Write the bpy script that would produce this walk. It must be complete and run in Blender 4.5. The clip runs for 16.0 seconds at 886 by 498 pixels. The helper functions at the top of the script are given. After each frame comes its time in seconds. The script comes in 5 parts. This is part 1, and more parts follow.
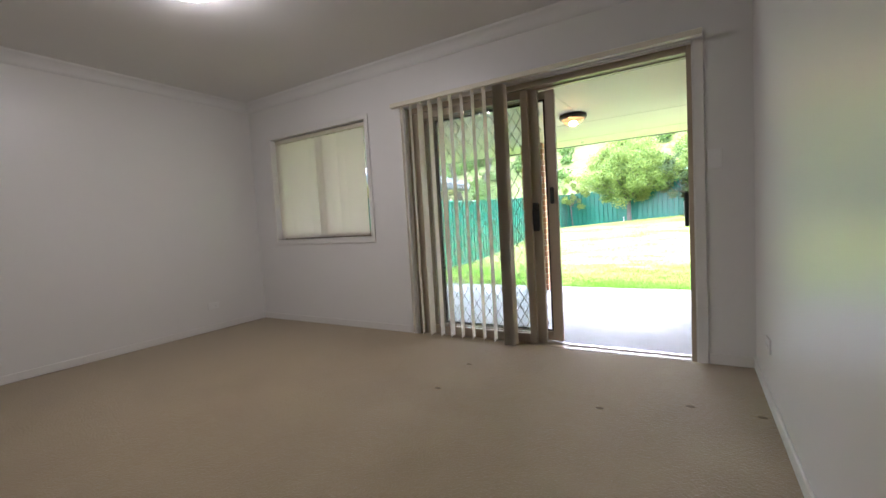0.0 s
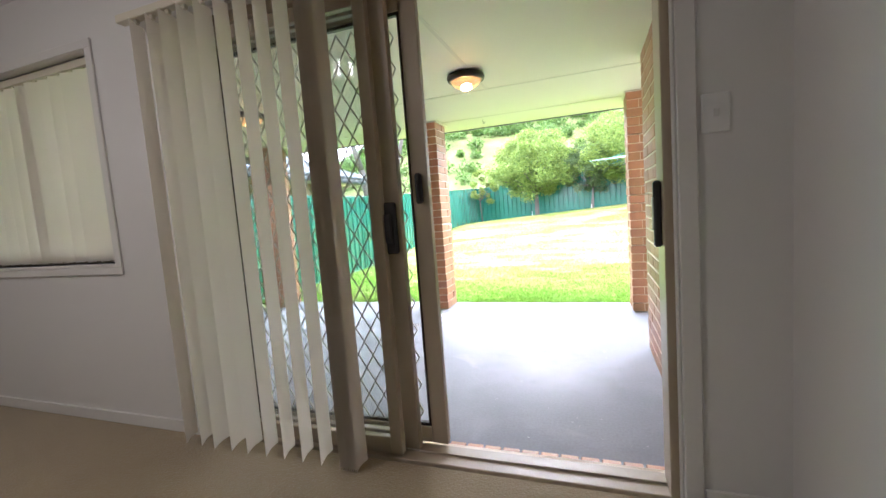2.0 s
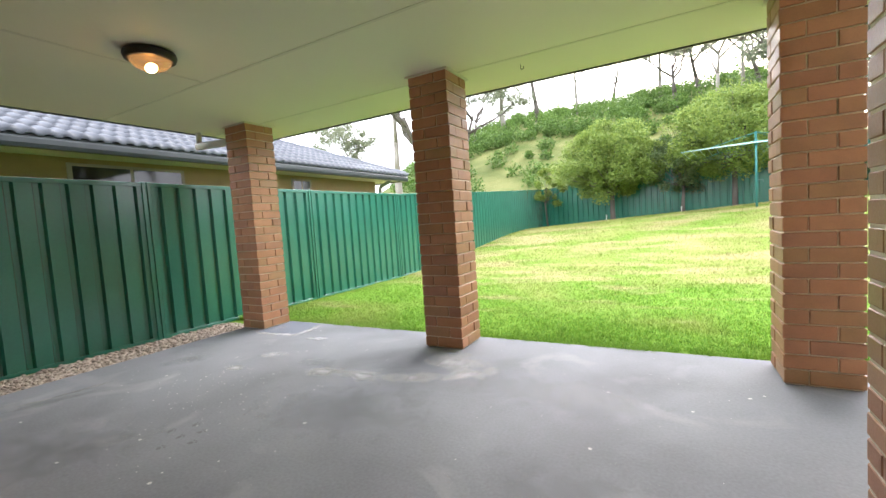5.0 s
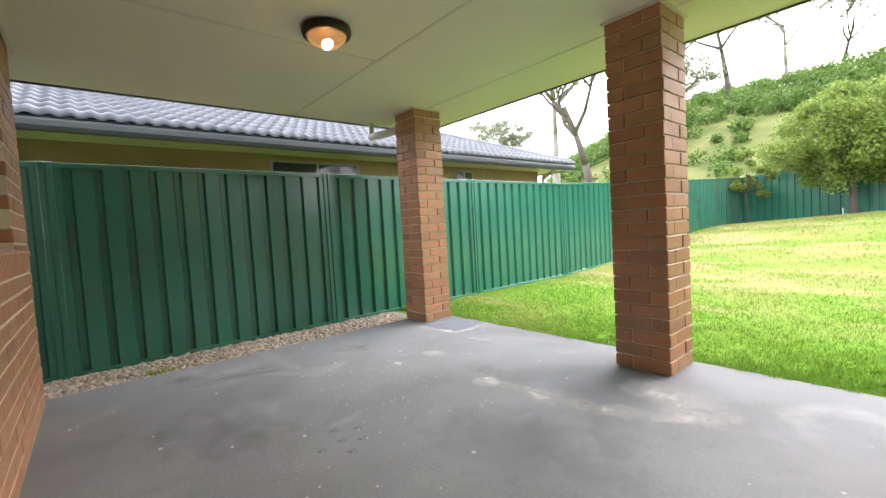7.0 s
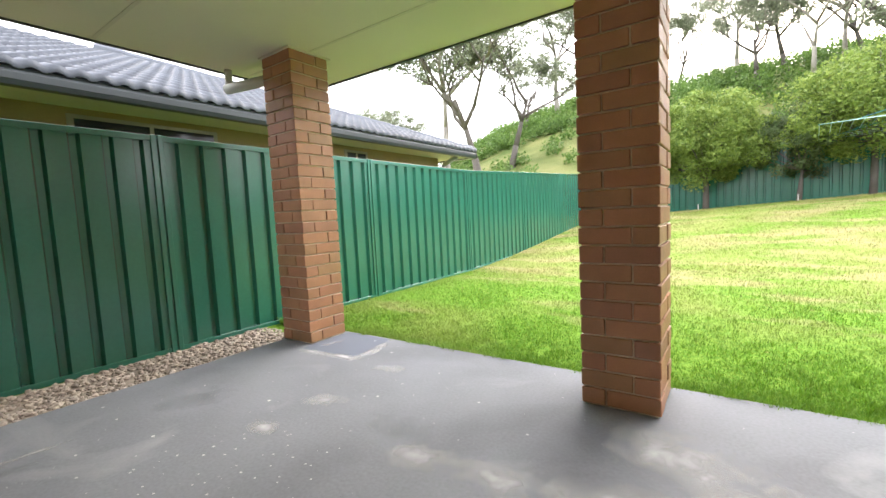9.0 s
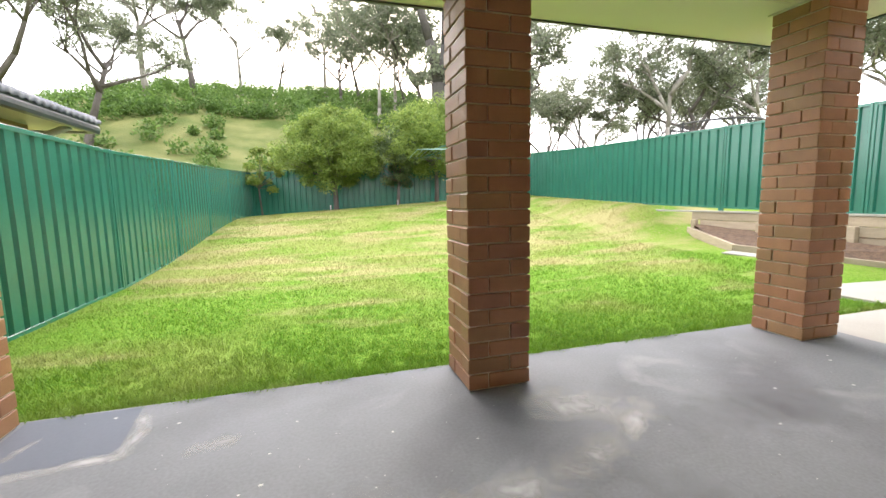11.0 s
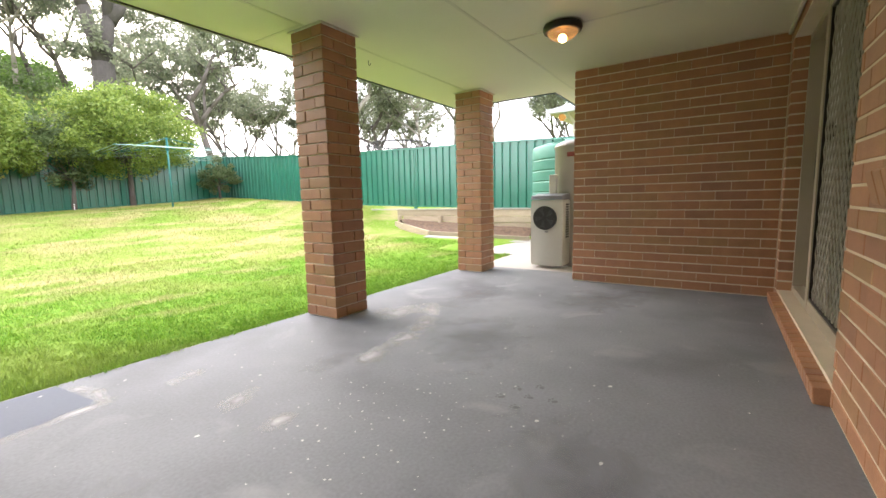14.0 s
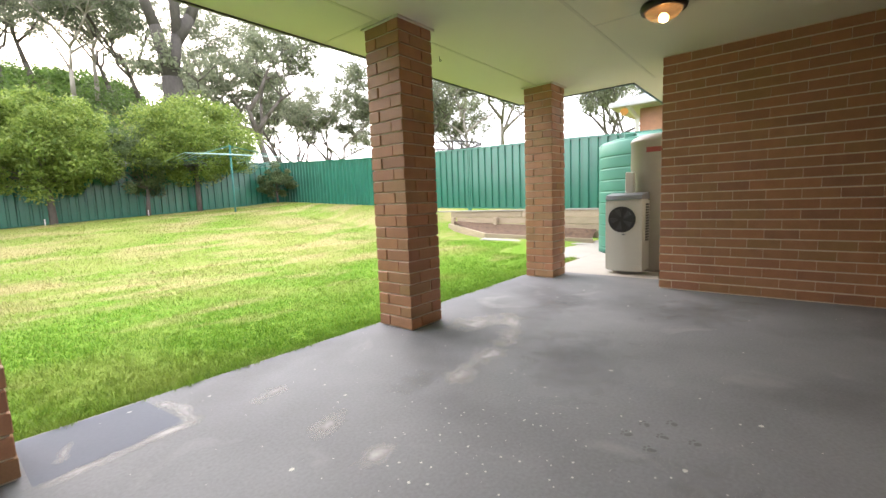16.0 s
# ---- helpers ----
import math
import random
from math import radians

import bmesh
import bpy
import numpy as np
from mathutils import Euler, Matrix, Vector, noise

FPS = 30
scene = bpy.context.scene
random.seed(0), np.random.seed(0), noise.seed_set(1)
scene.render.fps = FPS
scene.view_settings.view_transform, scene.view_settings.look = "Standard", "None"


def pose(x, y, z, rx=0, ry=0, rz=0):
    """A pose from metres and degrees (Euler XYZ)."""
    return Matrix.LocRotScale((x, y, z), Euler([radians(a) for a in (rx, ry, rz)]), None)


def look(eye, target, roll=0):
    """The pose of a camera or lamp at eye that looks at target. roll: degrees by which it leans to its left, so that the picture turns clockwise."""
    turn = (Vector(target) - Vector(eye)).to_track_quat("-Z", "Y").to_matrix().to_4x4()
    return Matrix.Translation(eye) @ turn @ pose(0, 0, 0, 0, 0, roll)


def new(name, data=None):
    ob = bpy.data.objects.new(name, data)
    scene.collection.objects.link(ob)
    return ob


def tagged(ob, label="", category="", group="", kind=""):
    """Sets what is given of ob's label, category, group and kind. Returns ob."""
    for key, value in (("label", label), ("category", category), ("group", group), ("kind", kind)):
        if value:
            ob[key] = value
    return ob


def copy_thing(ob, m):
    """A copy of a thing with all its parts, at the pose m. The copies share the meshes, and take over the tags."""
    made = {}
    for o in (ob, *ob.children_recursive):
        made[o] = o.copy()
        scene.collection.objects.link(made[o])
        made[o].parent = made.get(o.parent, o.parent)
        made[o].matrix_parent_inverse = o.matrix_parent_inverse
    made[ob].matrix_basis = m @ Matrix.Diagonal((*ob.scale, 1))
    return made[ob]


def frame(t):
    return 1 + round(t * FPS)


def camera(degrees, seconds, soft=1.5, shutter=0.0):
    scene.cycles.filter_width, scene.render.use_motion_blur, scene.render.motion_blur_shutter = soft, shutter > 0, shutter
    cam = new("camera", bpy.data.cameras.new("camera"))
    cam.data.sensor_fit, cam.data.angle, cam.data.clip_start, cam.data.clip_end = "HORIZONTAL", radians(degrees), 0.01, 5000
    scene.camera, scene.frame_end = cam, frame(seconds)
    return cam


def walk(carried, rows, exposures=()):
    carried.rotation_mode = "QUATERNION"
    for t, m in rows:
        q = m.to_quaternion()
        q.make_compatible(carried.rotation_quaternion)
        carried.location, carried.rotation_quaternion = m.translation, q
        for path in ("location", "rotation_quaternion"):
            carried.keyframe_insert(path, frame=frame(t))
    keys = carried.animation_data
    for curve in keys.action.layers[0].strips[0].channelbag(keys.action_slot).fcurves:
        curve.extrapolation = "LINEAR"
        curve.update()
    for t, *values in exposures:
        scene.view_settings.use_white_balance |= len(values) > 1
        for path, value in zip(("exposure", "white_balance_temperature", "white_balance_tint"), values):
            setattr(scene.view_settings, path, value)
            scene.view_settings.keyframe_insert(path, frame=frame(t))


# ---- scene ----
cam = camera(93.4, 16.0)
PATH = [
    (0, (2.285, -6.322, 1.154), (1.256, -4.612, 1.025), -3.4),
    (0.5, (2.171, -5.997, 1.16), (1.225, -4.241, 1.012), -3.6),
    (1, (2.112, -5.598, 1.163), (1.274, -3.789, 0.993), -3.7),
    (1.5, (2.059, -5.166, 1.181), (1.326, -3.315, 0.996), -3.9),
    (2, (2.037, -4.753, 1.207), (1.366, -2.878, 1.026), -4.3),
    (2.5, (2.047, -4.32, 1.195), (1.406, -2.436, 1.003), -3.9),
    (3, (2.038, -3.903, 1.166), (1.398, -2.017, 0.984), -4.1),
    (5.3, (1.83, -2.944, 1.053), (0.777, -1.248, 0.927), -3.6),
    (5.5, (1.767, -2.917, 1.048), (0.66, -1.256, 0.924), -3.5),
    (6, (1.635, -2.88, 1.04), (0.379, -1.328, 0.925), -3.4),
    (6.5, (1.499, -2.82, 1.027), (0.094, -1.4, 0.92), -3.4),
    (7, (1.408, -2.668, 1.006), (-0.121, -1.382, 0.902), -3.3),
    (7.5, (1.344, -2.471, 0.97), (-0.247, -1.264, 0.864), -3.3),
    (8, (1.176, -2.28, 0.958), (-0.402, -1.056, 0.843), -3.3),
    (8.5, (0.922, -2.15, 0.992), (-0.501, -0.751, 0.851), -3.0),
    (9, (0.611, -2.026, 0.97), (-0.53, -0.392, 0.804), -2.8),
    (9.5, (0.291, -1.989, 0.99), (-0.449, -0.142, 0.788), -2.4),
    (10, (-0.047, -1.969, 1.007), (-0.326, -0.001, 0.784), -1.8),
    (12.5, (-1.614, -2.141, 1.019), (-0.276, -0.674, 0.782), -1.0),
    (13, (-1.866, -2.249, 0.994), (-0.396, -0.914, 0.759), -1.1),
    (13.5, (-2.087, -2.401, 0.948), (-0.513, -1.19, 0.71), -1.2),
    (14, (-2.246, -2.527, 0.945), (-0.591, -1.43, 0.707), -1.3),
    (14.5, (-2.351, -2.6, 0.942), (-0.65, -1.577, 0.703), -1.4),
    (15, (-2.415, -2.599, 0.938), (-0.712, -1.579, 0.697), -1.6),
    (15.5, (-2.363, -2.441, 0.964), (-0.713, -1.336, 0.727), -1.8),
    (16, (-2.207, -2.159, 0.968), (-0.676, -0.892, 0.741), -2.2),
]
walk(cam, [(t, look(eye, target, roll)) for t, eye, target, roll in PATH],
     exposures=[(0.0, 3.35, 5400, 21), (1.5, 3.25, 5450, 21), (2.5, 3.0, 5500, 22), (3.2, 2.85, 5500, 23), (5.2, 1.8, 6200, 15), (7.5, 1.92, 6300, 15), (9.0, 1.78, 6350, 15),
                (10.2, 1.5, 6450, 15), (13.0, 1.5, 6450, 16), (14.2, 1.85, 6450, 17), (15.2, 1.85, 6450, 17), (16.0, 1.6, 6450, 17)])

# ---- world and sun: bright overcast ----
world = bpy.data.worlds.new("world")
scene.world = world
world.use_nodes = True
wn, wl = world.node_tree.nodes, world.node_tree.links
sky = wn.new("ShaderNodeTexSky")
sky.sky_type = 'NISHITA'
sky.sun_disc = False
sky.sun_elevation, sky.sun_rotation = radians(23), radians(9)
sky.air_density, sky.dust_density, sky.ozone_density = 1.0, 6.0, 1.0
cloud = wn.new("ShaderNodeMixRGB")
cloud.inputs[0].default_value = 0.8
cloud.inputs[2].default_value = (13.0, 13.3, 13.6, 1)
wl.new(sky.outputs[0], cloud.inputs[1])
wl.new(cloud.outputs[0], wn["Background"].inputs[0])
wn["Background"].inputs[1].default_value = 0.12
sun_data = bpy.data.lights.new("sun", 'SUN')
sun_data.energy, sun_data.angle, sun_data.color = 3.0, radians(60), (1.0, 0.96, 0.9)
sun = new("sun", sun_data)
sun.matrix_world = look((5, 30, 13), (0, 0, 0))


# ---- materials ----
def material(name, color, vary=None, rough=0.7, metal=0.0, scale=6.0, fine=60.0, bump=0.2, amount=0.5, depth=0.01,
             per_object=0.0, spec=0.5, stretch=(1, 1, 1), local=False):
    """Two scales of noise between color and vary, with fine relief."""
    m = bpy.data.materials.new(name)
    m.use_nodes = True
    n, l = m.node_tree.nodes, m.node_tree.links
    b = n["Principled BSDF"]
    b.inputs["Roughness"].default_value, b.inputs["Metallic"].default_value = rough, metal
    b.inputs["Specular IOR Level"].default_value = spec
    vary = vary or tuple(c * 0.75 for c in color)
    if local:
        place = n.new("ShaderNodeTexCoord").outputs["Object"]
    else:
        place = n.new("ShaderNodeNewGeometry").outputs["Position"]
    mapping = n.new("ShaderNodeMapping")
    mapping.inputs["Scale"].default_value = stretch
    l.new(place, mapping.inputs["Vector"])
    big, small = n.new("ShaderNodeTexNoise"), n.new("ShaderNodeTexNoise")
    big.inputs["Scale"].default_value, big.inputs["Detail"].default_value = scale, 6
    small.inputs["Scale"].default_value, small.inputs["Detail"].default_value = fine, 4
    for t in (big, small):
        l.new(mapping.outputs[0], t.inputs["Vector"])
    both = n.new("ShaderNodeMath")
    both.operation = 'MULTIPLY_ADD'
    both.inputs[1].default_value = 0.4
    l.new(small.outputs["Fac"], both.inputs[0])
    shade = n.new("ShaderNodeMath")
    shade.operation = 'MULTIPLY'
    shade.inputs[1].default_value = 0.6
    l.new(big.outputs["Fac"], shade.inputs[0])
    l.new(shade.outputs[0], both.inputs[2])
    ramp = n.new("ShaderNodeMapRange")
    ramp.inputs["From Min"].default_value, ramp.inputs["From Max"].default_value = 0.5 - 0.25 / max(amount, 0.01) * 0.5, 0.5 + 0.25 / max(amount, 0.01) * 0.5
    l.new(both.outputs[0], ramp.inputs["Value"])
    mix = n.new("ShaderNodeMixRGB")
    mix.inputs[1].default_value, mix.inputs[2].default_value = (*color, 1), (*vary, 1)
    l.new(ramp.outputs[0], mix.inputs[0])
    out = mix.outputs[0]
    if per_object:
        info, hsv = n.new("ShaderNodeObjectInfo"), n.new("ShaderNodeHueSaturation")
        rng = n.new("ShaderNodeMapRange")
        rng.inputs["To Min"].default_value, rng.inputs["To Max"].default_value = 1 - per_object, 1 + per_object
        l.new(info.outputs["Random"], rng.inputs["Value"])
        l.new(rng.outputs[0], hsv.inputs["Value"])
        hue = n.new("ShaderNodeMapRange")
        hue.inputs["To Min"].default_value, hue.inputs["To Max"].default_value = 0.5 + per_object * 0.03, 0.5 - per_object * 0.03
        l.new(info.outputs["Random"], hue.inputs["Value"])
        l.new(hue.outputs[0], hsv.inputs["Hue"])
        l.new(out, hsv.inputs["Color"])
        out = hsv.outputs[0]
    l.new(out, b.inputs["Base Color"])
    if bump:
        bp = n.new("ShaderNodeBump")
        bp.inputs["Strength"].default_value, bp.inputs["Distance"].default_value = bump, depth
        l.new(small.outputs["Fac"], bp.inputs["Height"])
        l.new(bp.outputs[0], b.inputs["Normal"])
    return m


def leafy(name, color, vary, spread=0.25):
    """Leaves that let some light through; each leaf its own tone."""
    m = bpy.data.materials.new(name)
    m.use_nodes = True
    n, l = m.node_tree.nodes, m.node_tree.links
    b = n["Principled BSDF"]
    b.inputs["Roughness"].default_value = 0.55
    geo = n.new("ShaderNodeNewGeometry")
    mix = n.new("ShaderNodeMixRGB")
    mix.inputs[1].default_value, mix.inputs[2].default_value = (*color, 1), (*vary, 1)
    l.new(geo.outputs["Random Per Island"], mix.inputs[0])
    l.new(mix.outputs[0], b.inputs["Base Color"])
    tr = n.new("ShaderNodeBsdfTranslucent")
    l.new(mix.outputs[0], tr.inputs["Color"])
    ms = n.new("ShaderNodeMixShader")
    ms.inputs[0].default_value = spread
    l.new(b.outputs[0], ms.inputs[1])
    l.new(tr.outputs[0], ms.inputs[2])
    l.new(ms.outputs[0], n["Material Output"].inputs["Surface"])
    return m


def glass(name, tint=(0.95, 0.97, 0.96)):
    m = bpy.data.materials.new(name)
    m.use_nodes = True
    n, l = m.node_tree.nodes, m.node_tree.links
    clear, gloss, ms = n.new("ShaderNodeBsdfTransparent"), n.new("ShaderNodeBsdfGlossy"), n.new("ShaderNodeMixShader")
    clear.inputs[0].default_value = (*tint, 1)
    gloss.inputs["Roughness"].default_value = 0.02
    edge = n.new("ShaderNodeLayerWeight")
    edge.inputs[0].default_value = 0.5
    steep, shine = n.new("ShaderNodeMath"), n.new("ShaderNodeMath")
    steep.operation, shine.operation = 'POWER', 'MULTIPLY_ADD'
    steep.inputs[1].default_value, shine.inputs[1].default_value, shine.inputs[2].default_value = 4.0, 0.8, 0.05
    l.new(edge.outputs["Facing"], steep.inputs[0])
    l.new(steep.outputs[0], shine.inputs[0])
    l.new(shine.outputs[0], ms.inputs[0])
    l.new(clear.outputs[0], ms.inputs[1])
    l.new(gloss.outputs[0], ms.inputs[2])
    l.new(ms.outputs[0], n["Material Output"].inputs["Surface"])
    return m


def glowing(name, color, strength):
    m = bpy.data.materials.new(name)
    m.use_nodes = True
    b = m.node_tree.nodes["Principled BSDF"]
    b.inputs["Base Color"].default_value = (0.9, 0.8, 0.6, 1)
    b.inputs["Emission Color"].default_value = (*color, 1)
    b.inputs["Emission Strength"].default_value = strength
    return m


def brick_material():
    """Smooth extruded clay: each brick burnt to its own tone, from orange to olive brown and plum."""
    m = material("brick_clay", (1.0, 1.0, 1.0), (0.74, 0.72, 0.74), rough=0.5, scale=9, fine=120, bump=0.4, depth=0.003, amount=0.6)
    n, l = m.node_tree.nodes, m.node_tree.links
    b = n["Principled BSDF"]
    tone = n.new("ShaderNodeValToRGB")
    tone.color_ramp.interpolation = 'LINEAR'
    tone.color_ramp.elements[0].color = (0.40, 0.195, 0.115, 1)
    tone.color_ramp.elements[1].color = (0.43, 0.245, 0.115, 1)
    for at, c in ((0.18, (0.46, 0.215, 0.115)), (0.4, (0.52, 0.25, 0.125)), (0.62, (0.49, 0.25, 0.13)), (0.82, (0.45, 0.225, 0.115))):
        tone.color_ramp.elements.new(at).color = (*c, 1)
    l.new(n.new("ShaderNodeObjectInfo").outputs["Random"], tone.inputs[0])
    mul = n.new("ShaderNodeMixRGB")
    mul.blend_type = 'MULTIPLY'
    mul.inputs[0].default_value = 1.0
    l.new(tone.outputs[0], mul.inputs[1])
    l.new(b.inputs["Base Color"].links[0].from_socket, mul.inputs[2])
    l.new(mul.outputs[0], b.inputs["Base Color"])
    return m


BRICK = brick_material()
MORTAR = material("mortar", (0.78, 0.67, 0.51), (0.64, 0.54, 0.40), rough=0.95, scale=5, fine=150, bump=0.5, depth=0.004)
TAN_BRICK = material("tan_brick", (0.50, 0.35, 0.16), (0.40, 0.275, 0.125), rough=0.9, scale=4, fine=80, per_object=0.12)
SLAB = None
SOFFIT = material("soffit_paint", (0.80, 0.76, 0.62), (0.76, 0.72, 0.58), rough=0.6, scale=1.5, fine=90, bump=0.05)
CREAM_TRIM = material("cream_trim", (0.72, 0.68, 0.55), (0.66, 0.62, 0.50), rough=0.5, scale=3, bump=0.03)
WALL_PAINT = material("wall_paint", (0.76, 0.755, 0.735), (0.72, 0.715, 0.695), rough=0.36, scale=1.2, fine=160, bump=0.04, depth=0.001)
CEILING_PAINT = material("ceiling_paint", (0.78, 0.78, 0.77), (0.74, 0.74, 0.73), rough=0.9, scale=0.8, fine=120, bump=0.05)
TRIM_PAINT = material("trim_paint", (0.76, 0.75, 0.72), (0.71, 0.70, 0.67), rough=0.4, scale=2, bump=0.03)
ALU = material("tan_aluminium", (0.44, 0.37, 0.27), (0.39, 0.325, 0.235), rough=0.4, metal=0.0, scale=3, fine=200, bump=0.04)
DARK_BRONZE = material("dark_bronze", (0.045, 0.035, 0.03), (0.03, 0.025, 0.02), rough=0.4, metal=0.4, scale=8, bump=0.05)
BLACK = material("black_plastic", (0.02, 0.02, 0.022), (0.03, 0.03, 0.03), rough=0.45, scale=10, bump=0.05)
MESH_WIRE = material("grille_wire", (0.50, 0.46, 0.37), (0.42, 0.38, 0.30), rough=0.5, metal=0.0, scale=10, bump=0.0)
FABRIC = leafy("blind_fabric", (0.93, 0.90, 0.84), (0.89, 0.86, 0.80), 0.6)
# the same cream blind fabric, with the stack's shade put into its colour
SHADED_FABRIC = material("shaded_blind_fabric", (0.68, 0.62, 0.52), (0.62, 0.56, 0.46), rough=0.85, scale=5, fine=300, bump=0.15, depth=0.001)
CARPET = material("carpet", (0.39, 0.32, 0.21), (0.31, 0.25, 0.16), rough=1.0, scale=3, fine=110, bump=0.8, depth=0.006, amount=0.55, spec=0.1)
_cs = CARPET.node_tree.nodes["Principled BSDF"].inputs
_cs["Sheen Weight"].default_value, _cs["Sheen Roughness"].default_value = 0.6, 0.35
CARPET_MARK = material("carpet_mark", (0.23, 0.19, 0.13), (0.18, 0.145, 0.10), rough=1.0, scale=30, bump=0.3)
WHITE_PLASTIC = material("white_plastic", (0.8, 0.8, 0.79), (0.76, 0.76, 0.75), rough=0.35, scale=5, bump=0.0)
GREEN_STEEL = material("green_steel", (0.026, 0.175, 0.118), (0.021, 0.142, 0.096), rough=0.24, scale=1.6, fine=40, bump=0.02, amount=0.6, spec=1.0)
GREEN_TANK = material("green_tank_plastic", (0.05, 0.21, 0.15), (0.045, 0.185, 0.13), rough=0.5, scale=2, bump=0.04)
TEAL_PAINT = material("teal_paint", (0.03, 0.19, 0.17), (0.025, 0.15, 0.14), rough=0.45, scale=5, bump=0.03)
WIRE = material("line_wire", (0.25, 0.42, 0.38), (0.3, 0.4, 0.36), rough=0.5, scale=5, bump=0.0)
GUTTER = material("gutter_grey", (0.06, 0.068, 0.07), (0.05, 0.056, 0.058), rough=0.35, scale=2, bump=0.03)
ROOF_TILE = material("roof_tile", (0.12, 0.132, 0.155), (0.08, 0.088, 0.106), rough=0.4, scale=3, fine=60, bump=0.2, per_object=0.1)
PVC = material("pvc_pipe", (0.62, 0.6, 0.55), (0.55, 0.53, 0.48), rough=0.5, scale=4, bump=0.0)
CONCRETE = material("path_concrete", (0.42, 0.395, 0.35), (0.34, 0.315, 0.275), rough=0.9, scale=2.5, fine=70, bump=0.2)
TIMBER = material("sleeper_timber", (0.48, 0.39, 0.28), (0.31, 0.245, 0.17), rough=0.9, scale=3, fine=30, bump=0.5, stretch=(1, 1, 6), per_object=0.15)
MULCH = material("bark_mulch", (0.20, 0.125, 0.08), (0.10, 0.065, 0.045), rough=1.0, scale=12, fine=50, bump=1.0, depth=0.02, amount=1.0)
PEBBLE = material("pebble", (0.40, 0.33, 0.26), (0.24, 0.20, 0.16), rough=0.9, scale=25, fine=90, bump=0.2, amount=1.0)
FAR_TRIM = material("grey_trim", (0.46, 0.47, 0.46), (0.40, 0.41, 0.40), rough=0.5, scale=3, bump=0.03)
HEATER = material("heater_enamel", (0.52, 0.52, 0.48), (0.47, 0.47, 0.43), rough=0.4, scale=3, bump=0.03)
CYLINDER = material("cylinder_enamel", (0.33, 0.31, 0.265), (0.29, 0.27, 0.23), rough=0.4, scale=3, bump=0.03)
HEATER_TOP = material("heater_top", (0.17, 0.18, 0.20), (0.14, 0.15, 0.17), rough=0.35, scale=5, bump=0.05)
BARK = material("grey_bark", (0.15, 0.13, 0.115), (0.085, 0.073, 0.063), rough=0.95, scale=2.5, fine=18, bump=0.8, depth=0.05, stretch=(1, 1, 0.3), amount=0.8)
DEEP_BARK = material("dark_gum_bark", (0.085, 0.075, 0.068), (0.05, 0.044, 0.04), rough=0.95, scale=2.5, fine=18, bump=0.8, depth=0.05, stretch=(1, 1, 0.3), amount=0.8)
PALE_BARK = material("pale_bark", (0.36, 0.33, 0.29), (0.2, 0.175, 0.15), rough=0.9, scale=3, fine=20, bump=0.5, depth=0.03, stretch=(1, 1, 0.3), amount=0.8)
GUM_LEAF = leafy("gum_leaf", (0.14, 0.165, 0.105), (0.28, 0.305, 0.205), 0.5)
BUSH_LEAF = leafy("bush_leaf", (0.12, 0.20, 0.035), (0.30, 0.38, 0.08), 0.4)
DARK_LEAF = leafy("dark_leaf", (0.075, 0.12, 0.04), (0.15, 0.20, 0.08), 0.35)
HILL_LEAF = leafy("hill_leaf", (0.07, 0.145, 0.025), (0.17, 0.27, 0.06), 0.4)
GRASS = leafy("grass_blade", (0.11, 0.30, 0.01), (0.30, 0.38, 0.05), 0.4)
SAP_LEAF = leafy("sapling_leaf", (0.10, 0.19, 0.025), (0.26, 0.30, 0.05), 0.35)
CLEAR = glass("window_glass")
DARK_GLASS = material("dark_pane", (0.02, 0.022, 0.025), (0.03, 0.03, 0.034), rough=0.05, scale=2, bump=0.0)
LAMP_GLASS = glass("lamp_glass", (0.75, 0.55, 0.32))
_lg = LAMP_GLASS.node_tree
_em, _ad = _lg.nodes.new("ShaderNodeEmission"), _lg.nodes.new("ShaderNodeAddShader")
_em.inputs[0].default_value, _em.inputs[1].default_value = (1.0, 0.55, 0.2, 1), 0.09
_lg.links.new(_lg.nodes["Material Output"].inputs["Surface"].links[0].from_socket, _ad.inputs[0])
_lg.links.new(_em.outputs[0], _ad.inputs[1])
_lg.links.new(_ad.outputs[0], _lg.nodes["Material Output"].inputs["Surface"])
BULB = glowing("bulb", (1.0, 0.66, 0.3), 9)
ROOM_LAMP = glowing("room_lamp_glass", (1.0, 0.87, 0.70), 6.0)
RED_BADGE = material("badge", (0.25, 0.05, 0.04), (0.2, 0.04, 0.03), rough=0.4, bump=0.0)
ROCK = material("rock", (0.36, 0.35, 0.34), (0.2, 0.2, 0.19), rough=0.95, scale=3, fine=20, bump=0.6)


